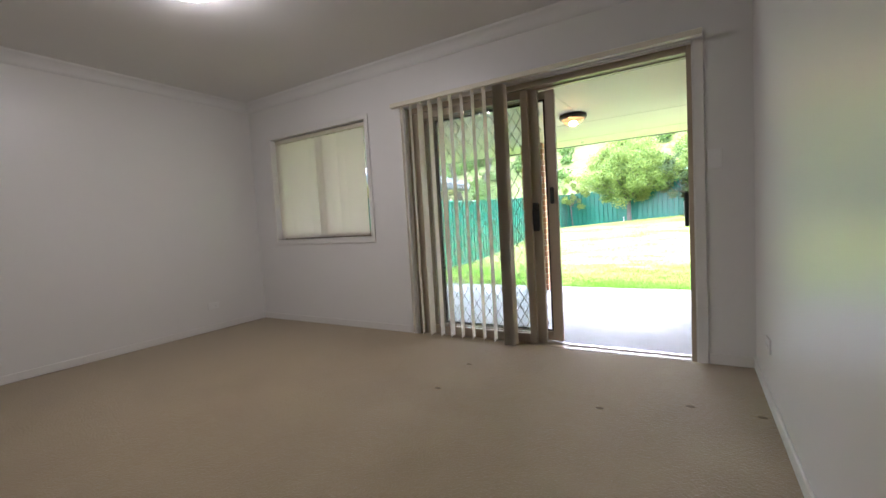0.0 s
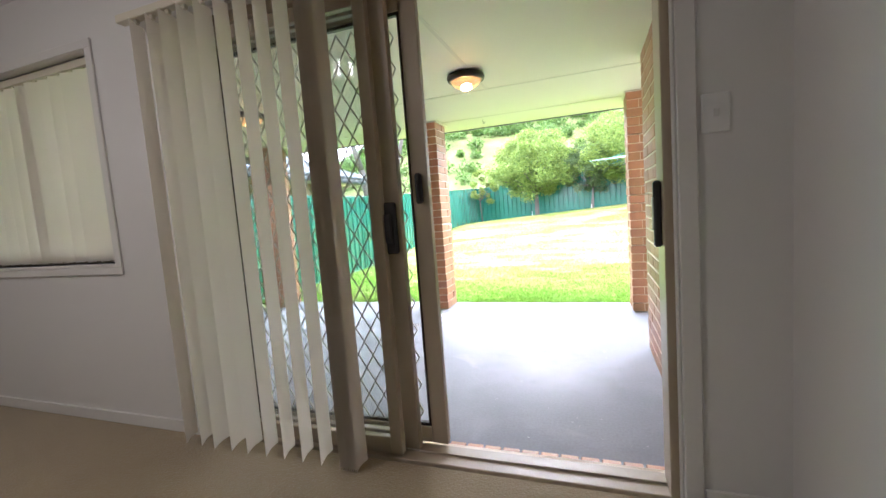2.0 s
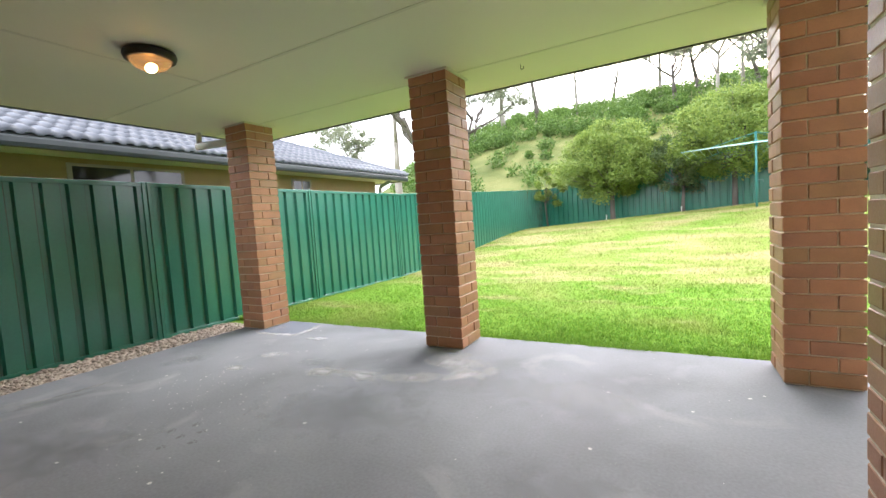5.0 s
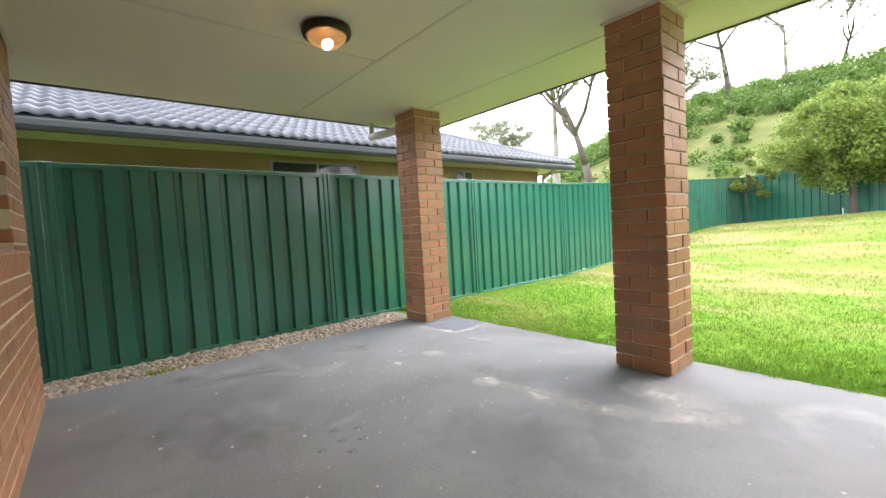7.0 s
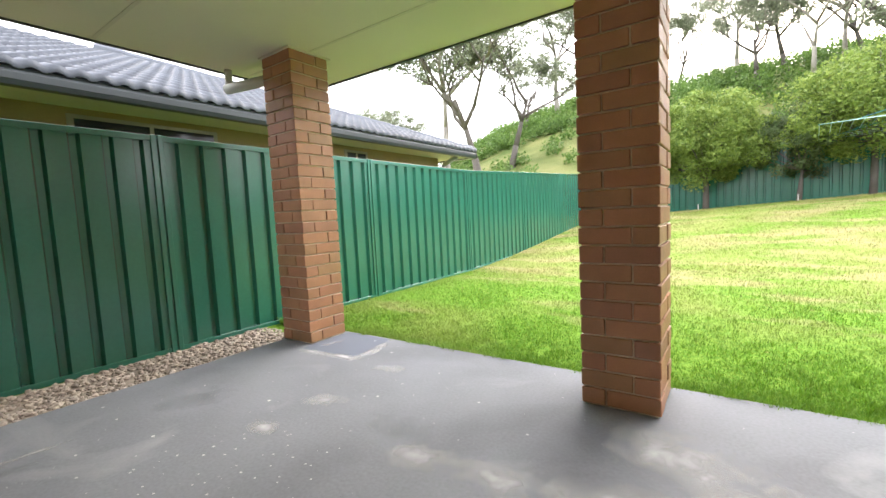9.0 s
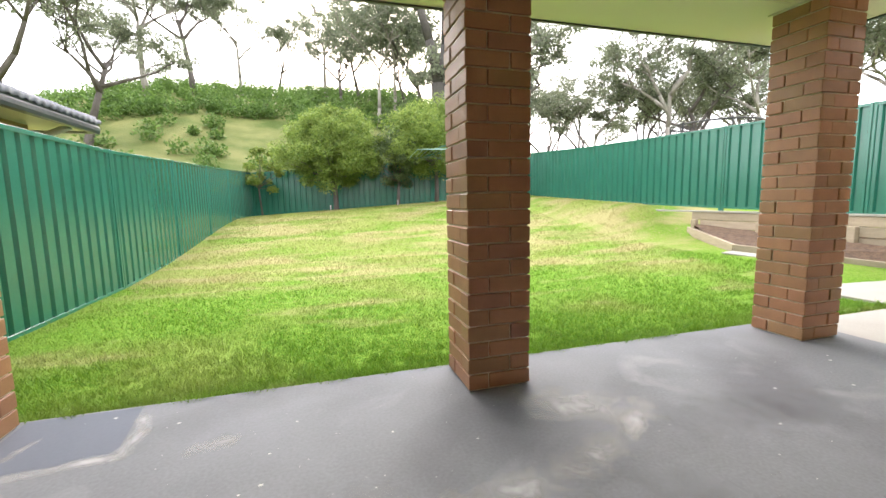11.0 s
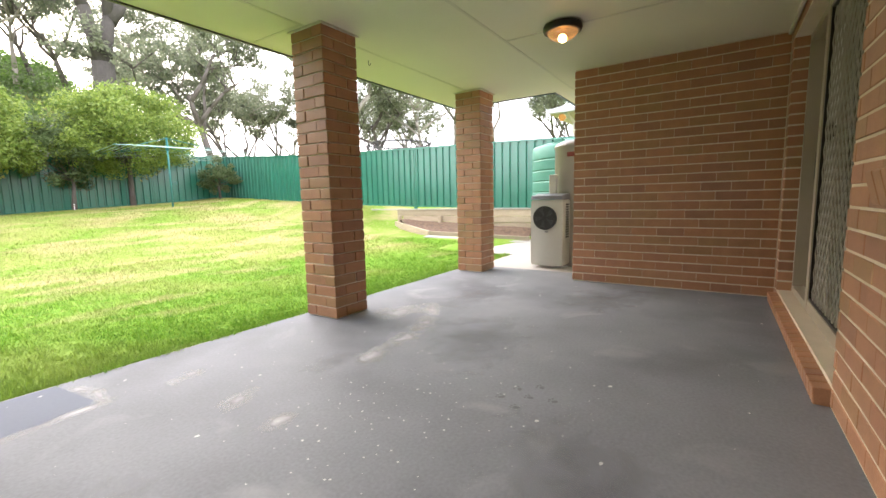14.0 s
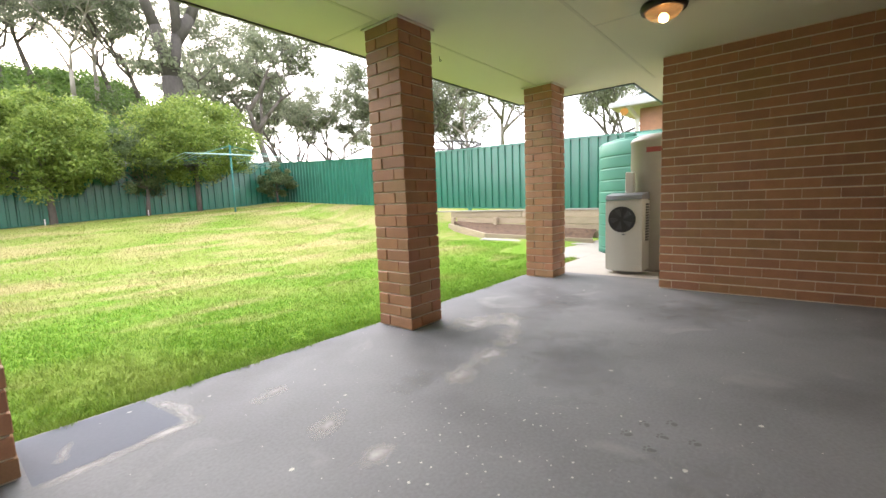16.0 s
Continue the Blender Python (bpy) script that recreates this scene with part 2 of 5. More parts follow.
def slab_material():
    """Grey painted concrete with damp patches and pale scuffs."""
    m = material("patio_paint", (0.25, 0.255, 0.272), (0.165, 0.168, 0.178), rough=0.6, spec=0.25, scale=1.6, fine=70, bump=0.12, amount=0.6, depth=0.003)
    n, l = m.node_tree.nodes, m.node_tree.links
    b = n["Principled BSDF"]
    base = b.inputs["Base Color"].links[0].from_socket
    pos = n.new("ShaderNodeNewGeometry").outputs["Position"]
    scuff = n.new("ShaderNodeTexNoise")
    scuff.inputs["Scale"].default_value, scuff.inputs["Detail"].default_value, scuff.inputs["Distortion"].default_value = 1.5, 9, 1.2
    l.new(pos, scuff.inputs["Vector"])
    r1 = n.new("ShaderNodeMapRange")
    r1.inputs["From Min"].default_value, r1.inputs["From Max"].default_value = 0.60, 1.0
    l.new(scuff.outputs["Fac"], r1.inputs["Value"])
    pale = n.new("ShaderNodeMixRGB")
    pale.inputs[2].default_value = (0.40, 0.40, 0.40, 1)
    l.new(r1.outputs[0], pale.inputs[0])
    l.new(base, pale.inputs[1])
    damp = n.new("ShaderNodeTexNoise")
    damp.inputs["Scale"].default_value, damp.inputs["Detail"].default_value = 0.9, 5
    l.new(pos, damp.inputs["Vector"])
    r2 = n.new("ShaderNodeMapRange")
    r2.inputs["From Min"].default_value, r2.inputs["From Max"].default_value = 0.52, 0.68
    l.new(damp.outputs["Fac"], r2.inputs["Value"])
    wet = n.new("ShaderNodeMixRGB")
    wet.blend_type = 'MULTIPLY'
    wet.inputs[2].default_value = (0.72, 0.71, 0.72, 1)
    l.new(r2.outputs[0], wet.inputs[0])
    l.new(pale.outputs[0], wet.inputs[1])
    l.new(wet.outputs[0], b.inputs["Base Color"])
    rr = n.new("ShaderNodeMapRange")
    rr.inputs["To Min"].default_value, rr.inputs["To Max"].default_value = 0.8, 0.62
    l.new(damp.outputs["Fac"], rr.inputs["Value"])
    l.new(rr.outputs[0], b.inputs["Roughness"])
    return m


def lawn_colour(n, l):
    """Mown grass: green near the slab with straw patches, rougher darker grass past the back fence."""
    pos = n.new("ShaderNodeNewGeometry").outputs["Position"]

    def tex(scale, detail=5, stretch=(1, 1, 1), turn=0.0):
        mp = n.new("ShaderNodeMapping")
        mp.inputs["Scale"].default_value, mp.inputs["Rotation"].default_value = stretch, (0, 0, turn)
        l.new(pos, mp.inputs["Vector"])
        t = n.new("ShaderNodeTexNoise")
        t.inputs["Scale"].default_value, t.inputs["Detail"].default_value = scale, detail
        l.new(mp.outputs[0], t.inputs["Vector"])
        return t.outputs["Fac"]

    def blend(fac, lo, hi, under, colour):
        r = n.new("ShaderNodeMapRange")
        r.inputs["From Min"].default_value, r.inputs["From Max"].default_value = lo, hi
        l.new(fac, r.inputs["Value"])
        mx = n.new("ShaderNodeMixRGB")
        l.new(r.outputs[0], mx.inputs[0])
        for slot, value in ((1, under), (2, colour)):
            if isinstance(value, tuple):
                mx.inputs[slot].default_value = (*value, 1)
            else:
                l.new(value, mx.inputs[slot])
        return mx.outputs[0]

    split = n.new("ShaderNodeSeparateXYZ")
    l.new(pos, split.inputs[0])
    dry = n.new("ShaderNodeMapRange")
    dry.inputs["From Min"].default_value, dry.inputs["From Max"].default_value = 0.6, 4.5
    dry.inputs["To Min"].default_value, dry.inputs["To Max"].default_value = -0.13, 0.03
    l.new(split.outputs["Y"], dry.inputs["Value"])

    def drier(fac):
        ad = n.new("ShaderNodeMath")
        l.new(fac, ad.inputs[0])
        l.new(dry.outputs[0], ad.inputs[1])
        return ad.outputs[0]

    c = blend(tex(30, 4), 0.35, 0.65, (0.11, 0.25, 0.014), (0.22, 0.37, 0.04))
    c = blend(drier(tex(0.55, 6)), 0.40, 0.60, c, (0.275, 0.33, 0.075))
    c = blend(drier(tex(1.3, 7, (0.5, 1.3, 1), 0.35)), 0.48, 0.64, c, (0.39, 0.35, 0.15))
    c = blend(drier(tex(17, 3)), 0.56, 0.78, c, (0.37, 0.315, 0.14))
    rough = blend(tex(0.35, 6), 0.36, 0.64, (0.10, 0.14, 0.035), (0.23, 0.235, 0.085))
    return blend(split.outputs["Y"], 14.4, 15.6, c, rough), tex


def lawn_material():
    m = bpy.data.materials.new("lawn")
    m.use_nodes = True
    n, l = m.node_tree.nodes, m.node_tree.links
    b = n["Principled BSDF"]
    b.inputs["Roughness"].default_value, b.inputs["Specular IOR Level"].default_value = 0.9, 0.15
    c, tex = lawn_colour(n, l)
    l.new(c, b.inputs["Base Color"])
    bp = n.new("ShaderNodeBump")
    bp.inputs["Strength"].default_value, bp.inputs["Distance"].default_value = 0.9, 0.03
    l.new(tex(70, 4), bp.inputs["Height"])
    l.new(bp.outputs[0], b.inputs["Normal"])
    return m


def blade_material():
    """Blades in the lawn's own colours, each a little lighter or darker, letting light through."""
    m = bpy.data.materials.new("lawn_blades")
    m.use_nodes = True
    n, l = m.node_tree.nodes, m.node_tree.links
    b = n["Principled BSDF"]
    b.inputs["Roughness"].default_value, b.inputs["Specular IOR Level"].default_value = 0.6, 0.3
    c, _ = lawn_colour(n, l)
    hsv, rng_ = n.new("ShaderNodeHueSaturation"), n.new("ShaderNodeMapRange")
    rng_.inputs["To Min"].default_value, rng_.inputs["To Max"].default_value = 0.75, 1.28
    l.new(n.new("ShaderNodeNewGeometry").outputs["Random Per Island"], rng_.inputs["Value"])
    l.new(rng_.outputs[0], hsv.inputs["Value"])
    l.new(c, hsv.inputs["Color"])
    l.new(hsv.outputs[0], b.inputs["Base Color"])
    tr, ms = n.new("ShaderNodeBsdfTranslucent"), n.new("ShaderNodeMixShader")
    l.new(hsv.outputs[0], tr.inputs["Color"])
    ms.inputs[0].default_value = 0.35
    l.new(b.outputs[0], ms.inputs[1])
    l.new(tr.outputs[0], ms.inputs[2])
    l.new(ms.outputs[0], n["Material Output"].inputs["Surface"])
    return m


SLAB = slab_material()
LAWN = lawn_material()
BLADES = blade_material()


# ---- building helpers ----
def part(name, bm, mat, parent=None, label="", smooth=False):
    me = bpy.data.meshes.new(name)
    bm.to_mesh(me)
    bm.free()
    me.materials.append(mat)
    if smooth:
        for p in me.polygons:
            p.use_smooth = True
    ob = new(name, me)
    if parent:
        ob.parent = parent
    if label:
        ob["label"] = label
    return ob


def shared(name, me, parent, m):
    ob = new(name, me)
    ob.parent = parent
    ob.matrix_local = m
    return ob


def raw(name, verts, faces, mat, parent=None, label="", smooth=False):
    me = bpy.data.meshes.new(name)
    me.from_pydata(verts, [], faces)
    me.update()
    me.materials.append(mat)
    if smooth:
        for p in me.polygons:
            p.use_smooth = True
    ob = new(name, me)
    if parent:
        ob.parent = parent
    if label:
        ob["label"] = label
    return ob


def empty(name, x=0, y=0, z=0, rz=0):
    ob = new(name)
    ob.matrix_world = pose(x, y, z, 0, 0, rz)
    return ob


def box(bm, x0, y0, z0, x1, y1, z1, bevel=0.0):
    r = bmesh.ops.create_cube(bm, size=1)
    vs = r["verts"]
    for v in vs:
        v.co = Vector((x0 + (v.co.x + 0.5) * (x1 - x0), y0 + (v.co.y + 0.5) * (y1 - y0), z0 + (v.co.z + 0.5) * (z1 - z0)))
    if bevel:
        es = list({e for v in vs for e in v.link_edges})
        bmesh.ops.bevel(bm, geom=es, offset=bevel, segments=1, affect='EDGES', profile=0.5)
    return bm


def boxes(*dims, bevel=0.0):
    bm = bmesh.new()
    for d in dims:
        box(bm, *d, bevel=bevel)
    return bm


def tube(bm, a, b, r0, r1=None, seg=10):
    a, b = Vector(a), Vector(b)
    r1 = r0 if r1 is None else r1
    d = b - a
    m = Matrix.Translation((a + b) / 2) @ d.to_track_quat("Z", "Y").to_matrix().to_4x4()
    bmesh.ops.create_cone(bm, cap_ends=True, segments=seg, radius1=r0, radius2=r1, depth=d.length, matrix=m)
    return bm


def lathe(bm, profile, seg=32, cx=0.0, cy=0.0):
    """A turned shape from (radius, height) pairs."""
    rings = []
    for r, z in profile:
        rings.append([bm.verts.new((cx + r * math.cos(a), cy + r * math.sin(a), z)) for a in (2 * math.pi * i / seg for i in range(seg))])
    for p, q in zip(rings, rings[1:]):
        for i in range(seg):
            bm.faces.new((p[i], p[(i + 1) % seg], q[(i + 1) % seg], q[i]))
    bm.faces.new(rings[-1])
    bm.faces.new(rings[0][::-1])
    return bm


def brick_mesh(name, l, w, h, mat, bevel=0.005):
    bm = boxes((-l / 2, -w / 2, -h / 2, l / 2, w / 2, h / 2), bevel=bevel)
    me = bpy.data.meshes.new(name)
    bm.to_mesh(me)
    bm.free()
    me.materials.append(mat)
    return me


FLOOR_Z, SOFFIT_Z, ROOM_TOP = 0.16, 2.27, 2.6
WALL_Y, IN_Y = -2.97, -3.25        # outer and inner face of the rear wall
WING_X, WING_Y = 2.437, -1.17      # corner of the projecting wing
COURSE = 0.0860


def smooth01(u):
    u = min(max(u, 0.0), 1.0)
    return u * u * (3 - 2 * u)


def ground_z(x, y):
    """Level by the patio, rising to the back fence, then a hill to the north."""
    if y < 0.2:
        z = -0.07
    else:
        z = -0.045 + smooth01((y - 3.5) / 9.5) * (0.78 + 0.06 * max(min(x, 7.5), -4)) + 0.035 * min(max(x - 2, 0), 5) * smooth01(y / 3) * (1 - smooth01((y - 4) / 6))
    if x > 5.2 and 4.6 < y < 16:
        z += (max(0.755 + 0.05 * (y - 5), z) - z) * smooth01((x - 5.2) / 1.4) * smooth01((y - 4.8) / 1.6)
    if x > 3.2 and y < 1.2:
        z = min(z, -0.045)
    if y > 14.0:
        az = math.degrees(math.atan2(x, y + 2))
        bump = smooth01((az + 52) / 38) * smooth01((26 - az) / 16)
        far = smooth01((math.hypot(x, y) - 15) / 48)
        z += 14.5 * far * bump + 0.25 * math.sin(x * 0.21 + 1) * math.sin(y * 0.17) * far
    return z


# ---- ground: one sheet to the horizon ----
def axis_steps(lo, hi, fine_lo, fine_hi, step):
    a = list(np.arange(fine_lo, fine_hi + 0.01, step))
    v, s = a[-1], step
    while v < hi:
        s *= 1.25
        v += s
        a.append(v)
    v, s = a[0], step
    while v > lo:
        s *= 1.25
        v -= s
        a.insert(0, v)
    return a


gx, gy = axis_steps(-1500, 1500, -14, 14, 0.35), axis_steps(-1500, 1500, -4, 24, 0.35)
gv = [(x, y, ground_z(x, y) + (0.012 * noise.noise((x * 1.3, y * 1.3, 0)) if 0.5 < y < 14 else 0)) for y in gy for x in gx]
nx = len(gx)
gf = [(j * nx + i, j * nx + i + 1, (j + 1) * nx + i + 1, (j + 1) * nx + i) for j in range(len(gy) - 1) for i in range(nx - 1)]
tagged(raw("ground", gv, gf, LAWN, smooth=True), "mown green lawn with straw patches, rising to a grassy hill", "lawn", kind="structure")

# ---- patio slab and path ----
tagged(part("patio", boxes((-2.46, WALL_Y - 0.3, -0.2, 2.9, 0.40, 0.0), bevel=0.008), SLAB), "grey painted concrete patio slab with scuffs and damp marks", "patio", kind="structure")
path_bm = boxes((2.9, -1.25, -0.2, 7.2, 0.36, -0.012), (4.3, 0.36, -0.2, 7.2, 1.9, -0.014), bevel=0.006)
tagged(part("pavement", path_bm, CONCRETE), "pale concrete path beside the house", "path", kind="structure")

# ---- house: rear wall with door and window openings, wing, room ----
DOOR = (0.12, 2.30, 0.10, 2.17)     # x0 x1 z0 z1 through the wall
WIN = (-1.70, -0.34, 1.06, 2.16)
HOUSE_L = -2.32


def wall_with_holes(y0, y1, x0, x1, z0, z1, mat, name, label, holes):
    bm = bmesh.new()
    xs = sorted({x0, x1, *[h[0] for h in holes], *[h[1] for h in holes]})
    for a, b in zip(xs, xs[1:]):
        cut = [h for h in holes if h[0] <= a and h[1] >= b]
        if not cut:
            box(bm, a, y0, z0, b, y1, z1)
        else:
            h = cut[0]
            if h[2] > z0:
                box(bm, a, y0, z0, b, y1, h[2])
            if h[3] < z1:
                box(bm, a, y0, h[3], b, y1, z1)
    return tagged(part(name, bm, mat), label, "wall", kind="structure")


rear = wall_with_holes(WALL_Y - 0.11, WALL_Y - 0.004, HOUSE_L + 0.01, WING_X, -0.2, SOFFIT_Z + 0.4, MORTAR, "wall_rear", "brown face-brick house wall with pale mortar joints", [(DOOR[0] - 0.004, DOOR[1] + 0.004, DOOR[2], DOOR[3] + 0.004), (WIN[0] - 0.004, WIN[1] + 0.004, WIN[2] - 0.13, WIN[3] + 0.004)])
wall_with_holes(IN_Y, WALL_Y - 0.112, HOUSE_L + 0.01, 2.72, -0.2, 2.9, WALL_PAINT, "wall_north", "white painted plaster wall with window and sliding door", [DOOR, WIN])
wing = tagged(part("wall_wing", boxes((WING_X + 0.004, WALL_Y - 0.10, -0.2, WING_X + 0.11, WING_Y - 0.010, SOFFIT_Z + 0.4), (WING_X + 0.11, WING_Y - 0.12, -0.2, 8.0, WING_Y - 0.010, SOFFIT_Z + 0.4)), MORTAR), "brown face-brick side wall of the house wing", "wall", kind="structure")
ROOM_L, ROOM_R, ROOM_B = -2.05, 2.60, -7.6
tagged(part("wall_west", boxes((ROOM_L - 0.25, ROOM_B - 0.1, -0.2, ROOM_L, IN_Y, 2.9)), WALL_PAINT), "plain white painted plaster wall", "wall", kind="structure")
tagged(part("wall_east", boxes((ROOM_R, ROOM_B - 0.1, -0.2, ROOM_R + 0.1, IN_Y, 2.9)), WALL_PAINT), "plain white painted plaster wall", "wall", kind="structure")
tagged(part("wall_south", boxes((ROOM_L - 0.25, ROOM_B - 0.2, -0.2, ROOM_R + 0.1, ROOM_B - 0.102, 2.9)), WALL_PAINT), "plain white painted plaster wall", "wall", kind="structure")
tagged(part("ceiling", boxes((ROOM_L - 0.25, ROOM_B - 0.2, ROOM_TOP, ROOM_R + 0.1, IN_Y, ROOM_TOP + 0.1)), CEILING_PAINT), "white painted plaster ceiling", "ceiling", kind="structure")
tagged(part("floor", boxes((ROOM_L, ROOM_B - 0.1, 0.0, ROOM_R, IN_Y + 0.001, FLOOR_Z)), CARPET), "beige ribbed loop-pile carpet with small marks", "carpet", kind="structure")


def cornice(bm, a, b, inward):
    """A cove strip below the ceiling."""
    a, b, n = Vector((*a, 0)), Vector((*b, 0)), Vector((*inward, 0))
    prof = [(0, 0.09), (0.006, 0.09), (0.015, 0.06), (0.035, 0.03), (0.065, 0.013), (0.09, 0.006), (0.09, 0)]
    ra = [bm.verts.new(a + n * d + Vector((0, 0, ROOM_TOP - h))) for d, h in prof]
    rb = [bm.verts.new(b + n * d + Vector((0, 0, ROOM_TOP - h))) for d, h in prof]
    for i in range(len(prof) - 1):
        bm.faces.new((ra[i], ra[i + 1], rb[i + 1], rb[i]))


cb = bmesh.new()
cornice(cb, (ROOM_L, IN_Y), (ROOM_R, IN_Y), (0, -1))
cornice(cb, (ROOM_L, ROOM_B), (ROOM_L, IN_Y), (1, 0))
cornice(cb, (ROOM_R, IN_Y), (ROOM_R, ROOM_B), (-1, 0))
tagged(part("trim_cornice", cb, CEILING_PAINT, smooth=True), "white plaster cove cornice", "cornice", kind="structure")
bb = bmesh.new()
for d in ((ROOM_L + 0.012, IN_Y - 0.012, FLOOR_Z, DOOR[0] - 0.06, IN_Y, FLOOR_Z + 0.065), (DOOR[1] + 0.06, IN_Y - 0.012, FLOOR_Z, ROOM_R - 0.012, IN_Y, FLOOR_Z + 0.065),
          (ROOM_L, ROOM_B, FLOOR_Z, ROOM_L + 0.012, IN_Y, FLOOR_Z + 0.065), (ROOM_R - 0.012, ROOM_B, FLOOR_Z, ROOM_R, IN_Y, FLOOR_Z + 0.065)):
    box(bb, *d, bevel=0.003)
tagged(part("baseboard", bb, TRIM_PAINT), "low white painted skirting board", "skirting", kind="structure")

# roof and soffit
tagged(part("ceiling_patio", boxes((-2.98, WALL_Y, SOFFIT_Z, 3.2, 0.80, SOFFIT_Z + 0.03)), SOFFIT), "cream painted patio ceiling sheets", "ceiling", kind="structure")
tagged(part("ceiling_eave_west", boxes((-2.98, -8.0, SOFFIT_Z, HOUSE_L, WALL_Y - 0.001, SOFFIT_Z + 0.03)), SOFFIT), "cream painted eave lining", "ceiling", kind="structure")
tagged(part("ceiling_eave_wing", boxes((3.201, WALL_Y, SOFFIT_Z, 8.6, -0.70, SOFFIT_Z + 0.03)), SOFFIT), "cream painted eave lining", "ceiling", kind="structure")
fascia = bmesh.new()
for d in ((-3.0, 0.80, SOFFIT_Z - 0.012, 3.222, 0.822, SOFFIT_Z + 0.17), (-3.002, -8.0, SOFFIT_Z - 0.012, -2.98, 0.80, SOFFIT_Z + 0.17),
          (3.2, -0.678, SOFFIT_Z - 0.012, 3.222, 0.80, SOFFIT_Z + 0.17), (3.222, -0.70, SOFFIT_Z - 0.012, 8.6, -0.678, SOFFIT_Z + 0.17)):
    box(fascia, *d)
tagged(part("trim_fascia", fascia, GUTTER), "dark grey steel fascia at the roof edge", "fascia", kind="structure")
roof_v = [(-3.0, 0.82, 2.44), (3.22, 0.82, 2.44), (3.22, -0.68, 2.44), (8.6, -0.68, 2.44), (8.6, -12, 2.44), (-3.0, -12, 2.44), (0, -5, 4.3), (5, -5, 4.3)]
tagged(raw("roof", roof_v, [(0, 1, 6), (1, 2, 7, 6), (2, 3, 7), (3, 4, 7), (4, 5, 6, 7), (5, 0, 6)], GUTTER), "grey roof over house and patio", "roof", kind="structure")
strips = bmesh.new()
for y in (-0.93, 0.17):
    box(strips, -2.95, y - 0.012, SOFFIT_Z - 0.003, 3.17, y + 0.012, SOFFIT_Z)
for x, y0, y1 in ((1.2, WALL_Y, -0.945), (-1.3, WALL_Y, -0.945), (-0.05, 0.185, 0.79)):
    box(strips, x - 0.012, y0, SOFFIT_Z - 0.003, x + 0.012, y1, SOFFIT_Z)
tagged(part("trim_joint_strips", strips, CREAM_TRIM), "cream plastic joint strips between ceiling sheets", "joint strip", kind="structure")
box_trim = bmesh.new()
box(box_trim, HOUSE_L, WALL_Y + 0.012, SOFFIT_Z - 0.03, WING_X - 0.012, WALL_Y + 0.03, SOFFIT_Z)
tagged(part("trim_wall_bead", box_trim, CREAM_TRIM), "cream timber bead along the wall top", "trim", kind="structure")

# ---- brickwork ----
FULL = brick_mesh("brick", 0.237, 0.110, 0.076, BRICK, 0.0035)
HALF = brick_mesh("brick_half", 0.110, 0.110, 0.076, BRICK)
QUART = brick_mesh("brick_cut", 0.055, 0.110, 0.076, BRICK)
rng = random.Random(7)


def jig(a):
    return rng.uniform(-a, a)


def brick_run(parent, along, x0, x1, z, face, odd, holes=()):
    """One course. along 'x': on a wall that faces +y at y = face; 'y': on one that faces -x at x = face."""
    p = x0 - (0.12 if odd else 0.0)
    while p < x1 - 0.03:
        a, b = max(p, x0), min(p + 0.2375, x1)
        for h in holes:
            if h[2] - 0.03 < z < h[3] + 0.03:
                if a < h[0] < b and h[0] - a > 0.03:
                    b = min(b, h[0])
                elif a < h[1] < b and b - h[1] > 0.03:
                    a = max(a, h[1])
                elif h[0] - 0.03 <= a and b <= h[1] + 0.03:
                    b = a
        w = b - a
        if w > 0.03:
            me, l = (FULL, 0.237) if w > 0.15 else (HALF, 0.11) if w > 0.08 else (QUART, 0.055)
            c = (a + b) / 2
            s = Matrix.Diagonal((w / l, 1, 1, 1))
            if along == 'x':
                m = pose(c, face - 0.055 + jig(0.0015), z, 0, 0, jig(0.25)) @ s
            else:
                m = pose(face + 0.055 + jig(0.0015), c, z, 0, 0, 90 + jig(0.25)) @ s
            shared("brick", me, parent, m)
        p += 0.240


def pillar(x, y, label):
    """Four bricks a course, turning like a pinwheel, round a mortar core."""
    base = empty("brick_pillar", x + 0.175, y + 0.175, 0)
    tagged(base, label, "pillar", "patio pillars")
    part("mortar_core", boxes((-0.166, -0.166, 0, 0.166, 0.166, SOFFIT_Z)), MORTAR, base, "pale mortar joints")
    n = 26
    for k in range(n):
        z = 0.004 + (k + 0.5) * (SOFFIT_Z - 0.006) / n
        for q in range(4):
            turn = 90 * q
            off = Matrix.Translation((-0.06 if k % 2 else 0.06, -0.120, 0))
            m = pose(0, 0, z, 0, 0, turn) @ off @ pose(jig(0.001), jig(0.0015), 0, 0, 0, jig(0.2)) @ Matrix.Diagonal((1, 1, 1.02, 1))
            shared("brick", FULL, base, m)
    cap = bmesh.new()
    for d in ((-0.195, -0.195, 0.39, 0.02), (-0.195, 0.175, 0.39, 0.02), (-0.195, -0.175, 0.02, 0.35), (0.175, -0.175, 0.02, 0.35)):
        box(cap, d[0], d[1], SOFFIT_Z - 0.014, d[0] + d[2], d[1] + d[3], SOFFIT_Z - 0.001)
    part("ceiling_bead", cap, CREAM_TRIM, base, "cream bead at the ceiling")
    return base


pillar(-2.46, 0.0, "square face-brick pillar at the patio corner by the fence")
pillar(0.0, 0.0, "square face-brick pillar in the middle of the patio edge")
pillar(2.425, -0.02, "square face-brick pillar beside the house wing")

# ---- green steel fences ----
RIB = [(0.0, 0.0), (0.076, 0.0), (0.096, 0.036), (0.144, 0.036), (0.164, 0.0), (0.24, 0.0)]


